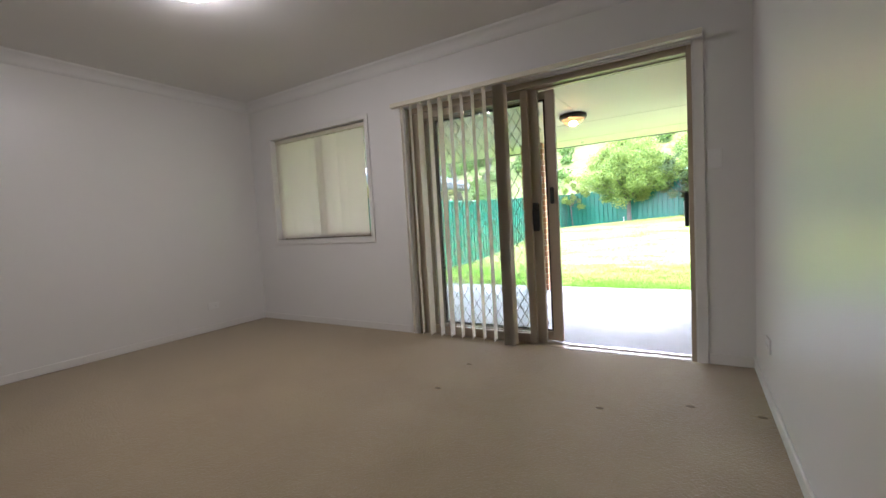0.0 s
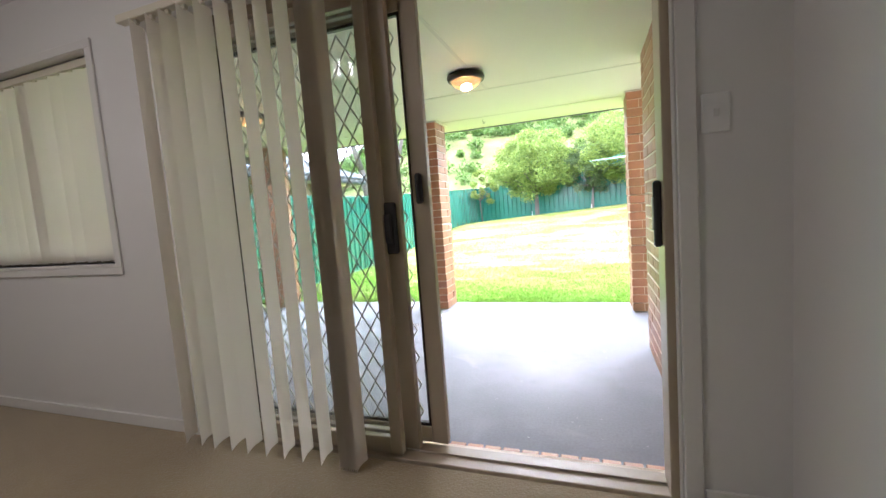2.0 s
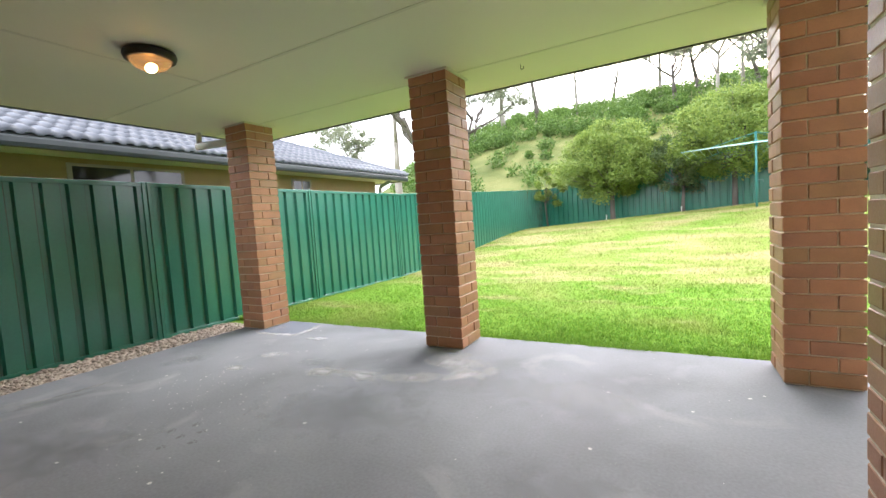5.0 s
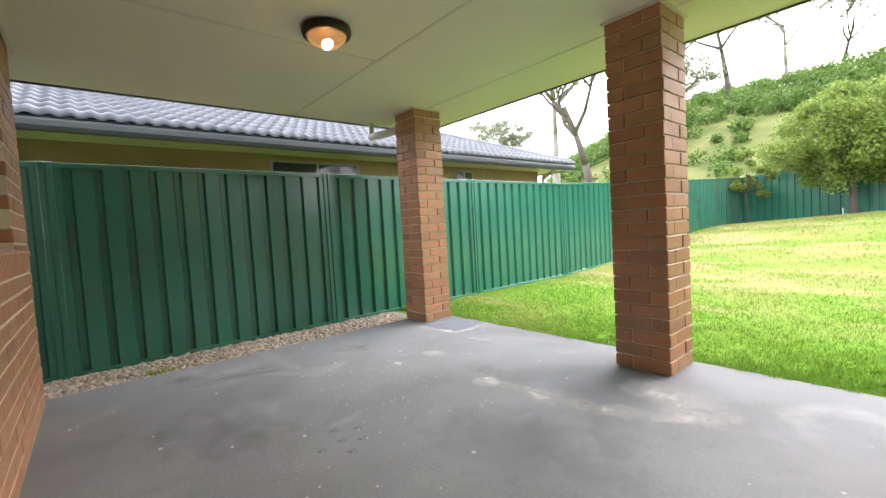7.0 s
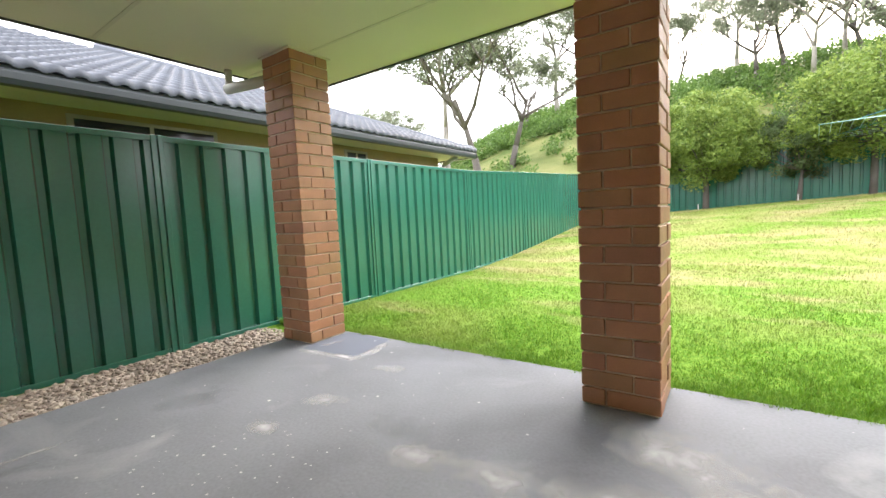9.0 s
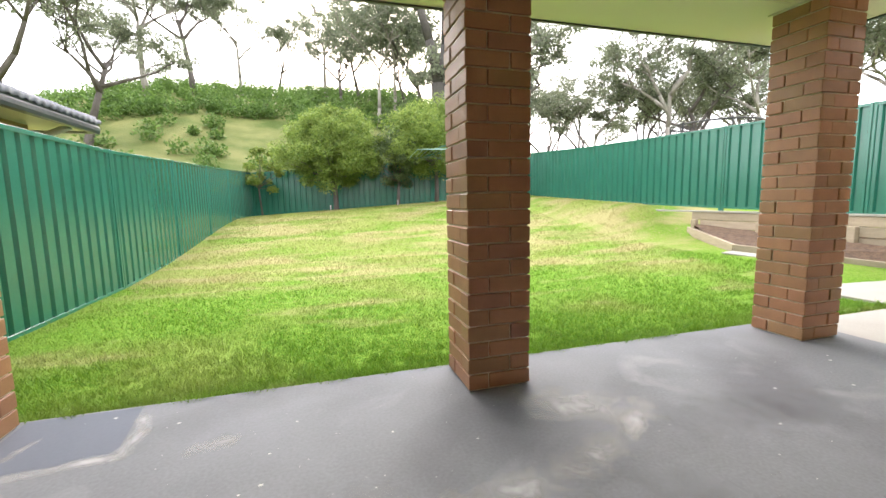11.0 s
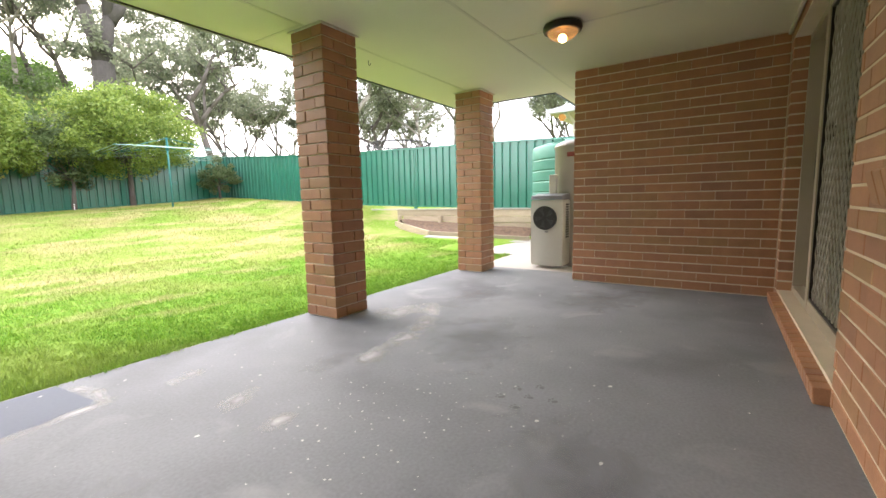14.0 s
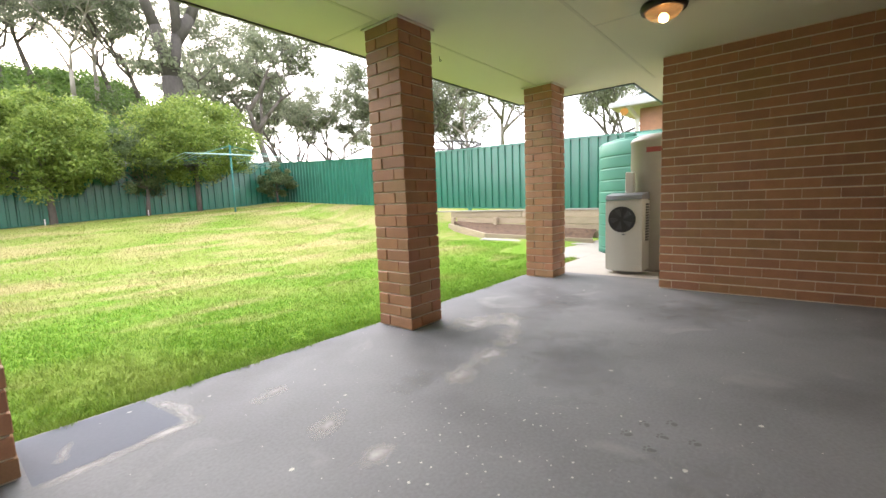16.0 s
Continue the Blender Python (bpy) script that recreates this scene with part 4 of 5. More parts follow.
TILE = tile_mesh()
roof_base = nb("roof", bmesh.new(), ROOF_TILE, "grey concrete roof tiles")
rv = [(-3.87, -12.6, 2.225), (-3.87, 5.72, 2.225), (-9.0, 0.6, 2.225 + 5.13 * math.tan(PITCH)), (-9.0, -12.6, 2.225 + 5.13 * math.tan(PITCH)), (-14.1, 5.72, 2.225)]
rme = roof_base.data
rme.from_pydata(rv, [], [(0, 1, 2, 3), (1, 4, 2)])
for row in range(13):
    s = row * 0.33
    hx, hz = -3.82 - s * math.cos(PITCH), 2.245 + s * math.sin(PITCH)
    end = 5.72 - s * math.cos(PITCH)
    y = end - 0.30
    while y > (-3.8 if row < 9 else -1.0):
        m = NBI @ Matrix.Translation((hx, y, hz)) @ Matrix.Rotation(PITCH, 4, 'Y') @ Matrix.Rotation(math.pi, 4, 'Z') @ Matrix.Translation((0, -0.30, 0))
        ob = new("roof_tile", TILE)
        ob.parent = roof_base
        ob.matrix_local = roof_base.matrix_local.inverted() @ m
        y -= 0.30
for i in range(16):
    a = Vector((-3.9 - i * 0.3, 5.69 - i * 0.3, 2.275 + i * 0.3 * math.tan(PITCH)))
    b = a + Vector((-0.32, -0.32, 0.32 * math.tan(PITCH)))
    part("hip_cap", tube(bmesh.new(), a, b, 0.085, 0.075, 10), ROOF_TILE, roof_base)

# ---- heat-pump water heater ----
hp = tagged(empty("water_heater", 3.4, -0.7, -0.012), "cream heat-pump hot water unit with tall storage cylinder", "water heater")
HI = hp.matrix_world.inverted() @ Matrix.Translation((0.04, -0.045, 0))


def hpart(name, bm, mat, label="", smooth=False, parent=None):
    ob = part(name, bm, mat, parent or hp, label, smooth)
    if not parent:
        ob.matrix_local = HI
    return ob


cyl = bmesh.new()
lathe(cyl, [(0.29, -0.01), (0.30, 0.03), (0.30, 1.60), (0.31, 1.605), (0.31, 1.625), (0.285, 1.655), (0.22, 1.69), (0.1, 1.71), (0.01, 1.712)], 48, 3.68, -0.80)
hpart("cylinder", cyl, CYLINDER, "cream enamel storage cylinder", True)
badge = bmesh.new()
for i in range(6):
    a0, a1 = radians(170 + i * 6), radians(170 + (i + 1) * 6)
    for q in ((0.302, a0, a1),):
        vs = [badge.verts.new((3.68 + q[0] * math.cos(a), -0.80 + q[0] * math.sin(a), z)) for a, z in ((a0, 1.47), (a1, 1.47), (a1, 1.53), (a0, 1.53))]
        badge.faces.new(vs)
hpart("badge", badge, RED_BADGE, "dark red maker's badge band")
body = bmesh.new()
n = 10
front = [(3.10 - 0.035 * math.sin(math.pi * i / n), -0.355 - 0.43 * i / n) for i in range(n + 1)]
outline = front + [(3.36, -0.80), (3.36, -0.34)]
lo = [body.verts.new((x, y, 0.03)) for x, y in outline]
hi_ = [body.verts.new((x, y, 0.90)) for x, y in outline]
m_ = len(outline)
for i in range(m_):
    body.faces.new((lo[i], lo[(i + 1) % m_], hi_[(i + 1) % m_], hi_[i]))
body.faces.new(hi_)
body.faces.new(lo[::-1])
bmesh.ops.recalc_face_normals(body, faces=body.faces)
bmesh.ops.bevel(body, geom=[e for e in body.edges if abs(e.verts[0].co.z - e.verts[1].co.z) < 0.01], offset=0.012, segments=2, affect='EDGES')
hpart("cabinet", body, HEATER, "cream steel heat-pump cabinet")
top = bmesh.new()
ta = [top.verts.new((x - 0.02 if x < 3.3 else x, y, 0.905)) for x, y in outline]
tb = [top.verts.new((x - 0.005 if x < 3.3 else x, y * 0.97 - 0.017, 0.955 if x < 3.3 else 0.985)) for x, y in outline]
for i in range(m_):
    top.faces.new((ta[i], ta[(i + 1) % m_], tb[(i + 1) % m_], tb[i]))
top.faces.new(tb)
top.faces.new(ta[::-1])
bmesh.ops.recalc_face_normals(top, faces=top.faces)
hpart("lid", top, HEATER_TOP, "dark grey sloping lid")
fan = bmesh.new()
tube(fan, (3.08, -0.56, 0.665), (3.052, -0.56, 0.665), 0.158, seg=36)
fan_ob = hpart("fan_guard", fan, BLACK, "black round fan guard")
rings = bmesh.new()
for r in (0.03, 0.055, 0.08, 0.105, 0.13):
    seg = 32
    for i in range(seg):
        a0, a1 = 2 * math.pi * i / seg, 2 * math.pi * (i + 1) / seg
        tube(rings, (3.046, -0.56 + r * math.cos(a0), 0.665 + r * math.sin(a0)), (3.046, -0.56 + r * math.cos(a1), 0.665 + r * math.sin(a1)), 0.0028, seg=4)
for i in range(8):
    a = math.pi * i / 4
    tube(rings, (3.045, -0.56, 0.665), (3.045, -0.56 + 0.138 * math.cos(a), 0.665 + 0.138 * math.sin(a)), 0.0028, seg=4)
for i in range(5):
    a = 2 * math.pi * i / 5
    bl = bmesh.new()
    pts = [(0.03, a - 0.25, 3.049), (0.125, a - 0.35, 3.050), (0.135, a + 0.15, 3.0435), (0.03, a + 0.3, 3.045)]
    vs = [bl.verts.new((x, -0.56 + r * math.cos(q), 0.665 + r * math.sin(q))) for r, q, x in pts]
    bl.faces.new(vs)
    r_ = bmesh.ops.extrude_face_region(bl, geom=bl.faces[:])
    bmesh.ops.translate(bl, verts=[g for g in r_["geom"] if isinstance(g, bmesh.types.BMVert)], vec=(0.002, 0, 0))
    part("fan_blade", bl, GUTTER, fan_ob, "dark grey fan blade")
ro = part("guard_wire", rings, BLACK, fan_ob, "black wire rings")
lv = bmesh.new()
for i in range(14):
    box(lv, 3.20, -0.808, 0.40 + i * 0.033, 3.31, -0.796, 0.418 + i * 0.033)
hpart("louvre", lv, BLACK, "dark side louvres")
hpart("control_box", boxes((3.33, -0.62, 0.98, 3.40, -0.52, 1.24), bevel=0.008), HEATER, "cream control cover")
hpart("mark", boxes((3.064, -0.60, 0.475, 3.07, -0.56, 0.49)), HEATER_TOP, "small dark maker's mark")

# ---- rainwater tank ----
tank = tagged(empty("rainwater_tank", 5.55, -0.33, -0.014), "green ribbed plastic rainwater tank with domed lid", "water tank")
prof = [(0.80, 0.0)]
for i in range(9):
    z = 0.08 + i * 0.188
    prof += [(0.80, z - 0.006), (0.80, z), (0.790, z + 0.008), (0.790, z + 0.024), (0.80, z + 0.032), (0.80, z + 0.038)]
prof += [(0.80, 1.80), (0.77, 1.84)]
part("shell", lathe(bmesh.new(), prof, 56), GREEN_TANK, tank, "ribbed green plastic shell", True)
part("lid", lathe(bmesh.new(), [(0.77, 1.84), (0.60, 1.89), (0.30, 1.94), (0.26, 1.95), (0.24, 1.98), (0.05, 1.985)], 56), GREEN_TANK, tank, "domed green lid", True)
inl = boxes((-0.62, 0.08, 1.85, -0.46, 0.24, 1.95), bevel=0.015)
part("inlet", inl, GREEN_TANK, tank, "green inlet strainer")

# ---- timber retaining wall and garden bed ----
rw = tagged(empty("retaining_wall", 6.82, 2.0, 0.0), "weathered timber sleeper retaining wall under the fence", "retaining wall")
RI = rw.matrix_world.inverted()
for row in range(4):
    for i in range(4):
        y0 = -4.0 + i * 2.2 + (0.2 if row % 2 else 0)
        o = part("sleeper", boxes((-0.04, 0, 0, 0.04, 2.185, 0.148), bevel=0.008), TIMBER, rw)
        o.matrix_local = RI @ Matrix.Translation((6.86 + rng.uniform(-0.008, 0.008), y0, 0.05 + row * 0.155))
for i in range(6):
    o = part("stake", boxes((-0.05, -0.05, -0.2, 0.05, 0.05, 0.46), bevel=0.008), TIMBER, rw)
    o.matrix_local = RI @ Matrix.Translation((6.76, -1.9 + 1.35 * i, 0.06))
part("capping", boxes((-0.05, -5.2, 0.665, 0.05, 11.2, 0.70), bevel=0.004), CONCRETE, rw, "pale capping strip").matrix_local = Matrix.Translation((0.03, 0, 0.0))
bed = [(5.75, 3.15), (6.80, 5.0), (6.82, 5.05), (6.82, 1.0), (6.45, 1.0)]
bv = [(x, y, ground_z(x, y) + 0.07 + 0.0) if x < 6.7 else (x, y, 0.24 if y < 4 else 0.42) for x, y in bed]
mb = bmesh.new()
mb.faces.new([mb.verts.new(v) for v in bv])
bmesh.ops.triangulate(mb, faces=mb.faces)
bmesh.ops.subdivide_edges(mb, edges=mb.edges, cuts=8, use_grid_fill=True)
for v in mb.verts:
    v.co.z += 0.03 * noise.noise(v.co * 6)
tagged(part("garden_bed", mb, MULCH), "bare bark-mulched garden bed below the fence", "garden bed", kind="structure")
edge = tagged(empty("garden_edging", 5.75, 3.15, 0.1), "weathered timber edging round the garden bed", "edging")
for (x0, y0), (x1, y1) in (((5.75, 3.15), (6.82, 5.05)), ((5.75, 3.15), (6.47, 0.95))):
    a, b = Vector((x0, y0, ground_z(x0, y0) + 0.05)), Vector((x1, y1, ground_z(x1, y1) + 0.05))
    d = b - a
    o = part("board", boxes((0, -0.03, -0.1, d.length, 0.03, 0.07), bevel=0.006), TIMBER, edge)
    o.matrix_local = edge.matrix_world.inverted() @ Matrix.Translation(a) @ d.to_track_quat('X', 'Z').to_matrix().to_4x4()
strip = bmesh.new()
for (x0, y0), (x1, y1) in (((5.64, 3.10), (6.36, 0.92)),):
    vs = [strip.verts.new((x, y, ground_z(x, y) + 0.02)) for x, y in ((x0, y0), (x0 - 0.28, y0 - 0.05), (x1 - 0.28, y1), (x1, y1))]
    strip.faces.new(vs)
    r = bmesh.ops.extrude_face_region(strip, geom=strip.faces[:])
    bmesh.ops.translate(strip, verts=[g for g in r["geom"] if isinstance(g, bmesh.types.BMVert)], vec=(0, 0, 0.015))
tagged(part("mowing_strip", strip, CONCRETE), "grey concrete mowing strip beside the bed", "path", kind="structure")

# ---- rotary clothes hoist ----
hoist = tagged(empty("clothes_hoist", 3.88, 11.33, 0.88), "teal rotary clothes hoist standing on the lawn", "clothes line")
part("pole", tube(bmesh.new(), (0, 0, -0.2), (0, 0, 2.07), 0.028, seg=14), TEAL_PAINT, hoist, smooth=True)
part("hub", tube(bmesh.new(), (0, 0, 1.70), (0, 0, 1.84), 0.05, seg=14), TEAL_PAINT, hoist, smooth=True)
part("crank", tube(tube(bmesh.new(), (0, 0, 0.75), (0.14, -0.05, 0.75), 0.012, seg=8), (0.14, -0.05, 0.75), (0.14, -0.05, 0.68), 0.012, seg=8), TEAL_PAINT, hoist, "winding handle")
ARM = 2.3
tips = []
for k in range(4):
    a = radians(38 + 90 * k)
    d = Vector((math.cos(a), math.sin(a), 0))
    tip = d * ARM + Vector((0, 0, 1.58))
    tips.append((d, tip))
    arm = part("arm", tube(bmesh.new(), d * 0.04 + Vector((0, 0, 1.80)), tip, 0.013, 0.010, 8), TEAL_PAINT, hoist)
    part("stay", tube(bmesh.new(), (0, 0, 2.05), d * ARM * 0.62 + Vector((0, 0, 1.67)), 0.009, seg=6), TEAL_PAINT, hoist)
for f in (0.3, 0.42, 0.54, 0.65, 0.76, 0.87, 0.99):
    for k in range(4):
        p, q = tips[k][0] * ARM * f, tips[(k + 1) % 4][0] * ARM * f
        part("line", tube(bmesh.new(), p + Vector((0, 0, 1.805 - 0.22 * f)), q + Vector((0, 0, 1.805 - 0.22 * f)), 0.0065, seg=5), WIRE, hoist)

# ---- neighbour's eave beyond the right fence ----
ne = tagged(empty("far_house", 11.0, 0.0, 0.5), "brick house with pale grey eaves beyond the fence", "house")
NEI = ne.matrix_world.inverted()


def ner(name, bm, mat, label=""):
    o = part(name, bm, mat, ne, label)
    o.matrix_local = NEI
    return o


ner("wall", boxes((10.5, -9, -0.2, 18, 1.1, 3.35)), BRICK, "brown brick wall")
ner("eave", boxes((9.95, -9.5, 3.30, 18.5, 1.62, 3.35)), FAR_TRIM, "pale grey eave lining")
ner("gutter", boxes((9.83, -9.6, 3.30, 9.95, 1.74, 3.44), (9.95, 1.62, 3.30, 18.5, 1.74, 3.44), bevel=0.02), FAR_TRIM, "pale grey gutter")
rm = bmesh.new()
q = [rm.verts.new(v) for v in ((9.86, -9.6, 3.43), (9.86, 1.72, 3.43), (18.5, 1.72, 3.43), (14.0, -2.4, 5.1), (14.0, -9.6, 5.1))]
rm.faces.new((q[0], q[1], q[3], q[4]))
rm.faces.new((q[1], q[2], q[3]))
ner("roof", rm, ROOF_TILE, "grey roof")
dpb = bmesh.new()
tube(dpb, (9.95, 1.25, 3.30), (10.4, 1.15, 3.05), 0.06, seg=12)
tube(dpb, (10.4, 1.15, 3.05), (10.43, 1.15, 0.5), 0.06, seg=12)
ner("downpipe", dpb, PVC, "pale downpipe")
lb = bmesh.new()
bmesh.ops.create_uvsphere(lb, u_segments=14, v_segments=8, radius=0.11, matrix=Matrix.Translation((10.15, 1.42, 3.23)))
ner("wall_lamp", lb, LAMP_GLASS, "lit amber lamp")

# ---- trees ----
def leaves(centres, radii, count, size, r, droop=0.0, squash=0.75):
    """Leaf quads scattered in clumps round the centres."""
    V, F = [], []
    for c, rad in zip(centres, radii):
        for _ in range(count):
            u = Vector((r.gauss(0, 1), r.gauss(0, 1), r.gauss(0, 1)))
            u.normalize()
            p = c + Vector((u.x, u.y, u.z * squash)) * rad * (r.random() ** 0.45)
            d = Vector((r.gauss(0, 1), r.gauss(0, 1), r.gauss(0, 0.7) - droop)).normalized()
            s = d.cross(Vector((r.gauss(0, 1), r.gauss(0, 1), r.gauss(0, 1)))).normalized()
            l = size * r.uniform(0.6, 1.3)
            w = l * 0.28
            o = len(V)
            V += [p, p + d * l * 0.5 + s * w, p + d * l, p + d * l * 0.5 - s * w]
            F.append((o, o + 1, o + 2, o + 3))
    return V, F


def grow(bm, tips, a, d, length, radius, level, r, spread, rise, deepest=3):
    """A limb of a few bent segments, then smaller limbs."""
    p, q = a, d.normalized()
    n = 3 if level < 3 else 2
    for i in range(n):
        sway = 0.16 if level else 0.06
        q = (q + Vector((r.gauss(0, sway), r.gauss(0, sway), r.gauss(0, 0.08)))).normalized()
        e = p + q * length / n
        tube(bm, p, e, radius * (1 - 0.22 * i), radius * (1 - 0.22 * (i + 1)), (9, 7, 5, 4, 3)[level])
        p = e
        if level > 1:
            tips.append(p)
    if level >= deepest:
        return
    for k in range(3 if level else 4):
        ang = r.uniform(0, 6.28)
        side = Vector((math.cos(ang), math.sin(ang), 0))
        nd = (q * 0.6 + side * spread + Vector((0, 0, rise))).normalized()
        start = p - q * length * r.uniform(0, 0.35)
        grow(bm, tips, start, nd, length * r.uniform(0.55, 0.8), radius * 0.5, level + 1, r, spread, rise, deepest)


def gum(name, seed, height, radius, bark, leaf_mat, count, size, clump, spread=0.75, rise=0.3, trunk=0.42):
    r = random.Random(seed)
    root = tagged(empty(name), "tall grey-barked gum tree with sparse open crown", "tree", "gum trees beyond the fences")
    bm, tips = bmesh.new(), []
    lean = Vector((r.uniform(-0.05, 0.05), r.uniform(-0.05, 0.05), 1))
    tube(bm, (0, 0, -0.6), (0, 0, 0.05), radius * 1.35, radius * 1.02, 10)
    grow(bm, tips, Vector((0, 0, 0)), lean, height * trunk, radius, 0, r, spread, rise, 4)
    part("trunk", bm, bark, root, "grey bark trunk and limbs", True)
    cs = [t for t in tips if r.random() < 0.72]
    V, F = leaves(cs, [clump * r.uniform(0.6, 1.2) for _ in cs], count, size, r, 0.5, 0.6)
    raw("crown", V, F, leaf_mat, root, "sparse grey-green leaves")
    return root


def bush(name, label, seed, x, y, height, width, low, trunk_r, leaf_mat, clumps, count, size, trunks=1, bark=BARK, flat=1.0):
    """A tree with a full rounded crown of leaf clumps and uneven edge."""
    r = random.Random(seed)
    z = ground_z(x, y)
    root = tagged(empty(name, x, y, z), label, "tree")
    bm = bmesh.new()
    cs, rs = [], []
    mid = (height + low) / 2
    for i in range(clumps):
        u = Vector((r.gauss(0, 1), r.gauss(0, 1), r.gauss(0, 1))).normalized() * (r.random() ** 0.33)
        taper = 1.0 - 0.25 * max(u.z, 0)
        c = Vector((u.x * width / 2 * taper, u.y * width / 2 * taper, mid + u.z * (height - low) / 2))
        cs.append(c)
        rs.append(width * r.uniform(0.06, 0.14))
    for k in range(trunks):
        top = Vector((r.uniform(-0.1, 0.1), r.uniform(-0.1, 0.1), low + 0.25))
        tube(bm, (0.05 * k, 0, -0.15), top, trunk_r, trunk_r * 0.7, 9)
        for c in cs[k::max(trunks, 1) * 3]:
            tube(bm, top, c, trunk_r * 0.32, trunk_r * 0.08, 5)
    part("trunk", bm, bark, root, "brown trunk and branches", True)
    V, F = leaves(cs, rs, count, size, r, 0.15, 0.8)
    raw("crown", V, F, leaf_mat, root, "dense leafy crown")
    return root


bush("garden_tree", "round bright-green tree with full crown by the back fence", 11, -0.1, 13.55, 3.55, 3.6, 0.8, 0.10, BUSH_LEAF, 170, 330, 0.082)
bush("garden_tree", "round bright-green tree behind the clothes hoist", 12, 3.6, 13.35, 3.6, 4.1, 1.1, 0.09, BUSH_LEAF, 170, 330, 0.082)
bush("garden_tree", "low dark-green leafy shrub tree by the back fence", 13, 2.1, 13.5, 2.8, 2.5, 0.6, 0.05, DARK_LEAF, 60, 190, 0.075, 2)
bush("sapling", "thin young tree with yellow-green leaves in the fence corner", 14, -2.6, 13.9, 2.4, 1.35, 0.7, 0.035, SAP_LEAF, 34, 110, 0.085)
bush("corner_shrub", "dark-green shrub in the far fence corner", 15, 6.2, 12.9, 1.55, 1.35, 0.25, 0.04, DARK_LEAF, 44, 150, 0.07, 2)

VARIANTS = [gum("gum_tree", 21, 11, 0.20, PALE_BARK, GUM_LEAF, 42, 0.15, 0.44),
            gum("gum_tree", 22, 11, 0.22, BARK, GUM_LEAF, 42, 0.15, 0.46, 0.9, 0.2),
            gum("gum_tree", 23, 11, 0.17, PALE_BARK, GUM_LEAF, 42, 0.15, 0.44, 0.85, 0.3, 0.4),
            gum("gum_tree", 24, 11, 0.20, BARK, GUM_LEAF, 42, 0.15, 0.46, 0.7, 0.25, 0.36)]


def plant(k, az, dist, scale, turn, first=False):
    """A gum tree at a bearing and distance from the patio."""
    x, y = dist * math.sin(radians(az)) - 0.8, dist * math.cos(radians(az)) - 2.2
    scale *= 1.35
    m = pose(x, y, ground_z(x, y) - 0.1, 0, 0, turn) @ Matrix.Diagonal((scale, scale, scale, 1))
    if first:
        VARIANTS[k].matrix_world = m
    else:
        copy_thing(VARIANTS[k], m)


GUMS = ((0, 1.8, 54, 0.95, 20), (1, 6.0, 50, 0.85, 130), (2, 10.5, 43, 0.9, 250), (3, 12.0, 46, 0.85, 70), (1, 27.0, 31, 0.95, 200), (2, 21.0, 44, 1.0, 310), (3, 31.0, 44, 0.9, 15),
        (0, 44.0, 37, 0.95, 95), (1, 49.0, 40, 1.0, 160), (2, 53.0, 36, 0.85, 45), (0, 58.0, 40, 0.95, 280), (3, 40.5, 45, 0.9, 220), (2, 36.0, 40, 0.75, 0), (1, 70.0, 38, 0.95, 330), (3, 74.5, 36, 0.8, 120),
        (3, -27.0, 32, 1.1, 190), (1, -23.0, 35, 0.85, 60), (0, -31.5, 33, 1.0, 80), (0, -17.5, 52, 0.95, 340), (1, -13.0, 54, 1.0, 265), (2, -8.0, 56, 0.85, 210), (0, 63.0, 44, 0.9, 140), (3, -38.0, 42, 0.8, 100), (1, 19.5, 60, 0.9, 100), (3, 3.8, 46, 0.8, 40), (2, 8.3, 40, 0.75, 300), (3, 14.5, 44, 0.9, 150), (0, 23.5, 40, 0.8, 210),
        (3, 29.5, 38, 0.8, 80), (1, 33.5, 48, 0.9, 20), (3, 46.5, 46, 0.9, 10), (3, 55.5, 48, 0.9, 60), (0, 51.0, 50, 0.9, 110), (3, -21.5, 48, 0.75, 30), (3, -4.0, 58, 0.7, 260))
placed = set()
for k, az, dist, sc, turn in GUMS:
    plant(k, az, dist, sc, turn, k not in placed)
    placed.add(k)

# the great forked gum behind the hoist
big = random.Random(31)
giant = tagged(empty("great_gum_tree", 6.9, 24.4, ground_z(6.9, 24.4) - 0.2), "massive old gum with dark forked trunk", "tree")
giant.matrix_world = giant.matrix_world @ Matrix.Diagonal((1.05, 1.05, 1.3, 1))
gb2, gtips = bmesh.new(), []
tube(gb2, (0, 0, -1), (0.05, 0, 1.2), 0.72, 0.52, 14)
tube(gb2, (0.05, 0, 1.2), (0.1, 0, 4.6), 0.52, 0.46, 14)
for pts in (((0.1, 0, 4.5), (-0.45, 0, 6.6), (-1.0, 0.2, 8.3), (-2.2, 0.3, 10.5), (-3.0, 0.4, 14)), ((0.1, 0, 4.4), (0.55, 0, 6.4), (0.6, 0, 9.0), (0.9, 0.2, 14)),
            ((0.55, 0, 6.3), (1.3, 0.1, 7.3), (2.0, 0.1, 8.6), (3.6, 0.3, 12)), ((-1.0, 0.2, 8.2), (-2.0, 0.0, 8.9), (-3.6, -0.3, 9.6))):
    for i, (a, b) in enumerate(zip(pts, pts[1:])):
        tube(gb2, a, b, 0.33 * 0.8 ** i, 0.33 * 0.8 ** (i + 1), 10)
    grow(gb2, gtips, Vector(pts[-1]), Vector(pts[-1]) - Vector(pts[-2]), 2.4, 0.09, 1, big, 0.8, 0.1)
part("trunk", gb2, DEEP_BARK, giant, "dark grey forked trunk", True)
V, F = leaves(gtips, [0.8] * len(gtips), 60, 0.14, big, 0.5)
raw("crown", V, F, GUM_LEAF, giant, "sparse grey-green leaves")

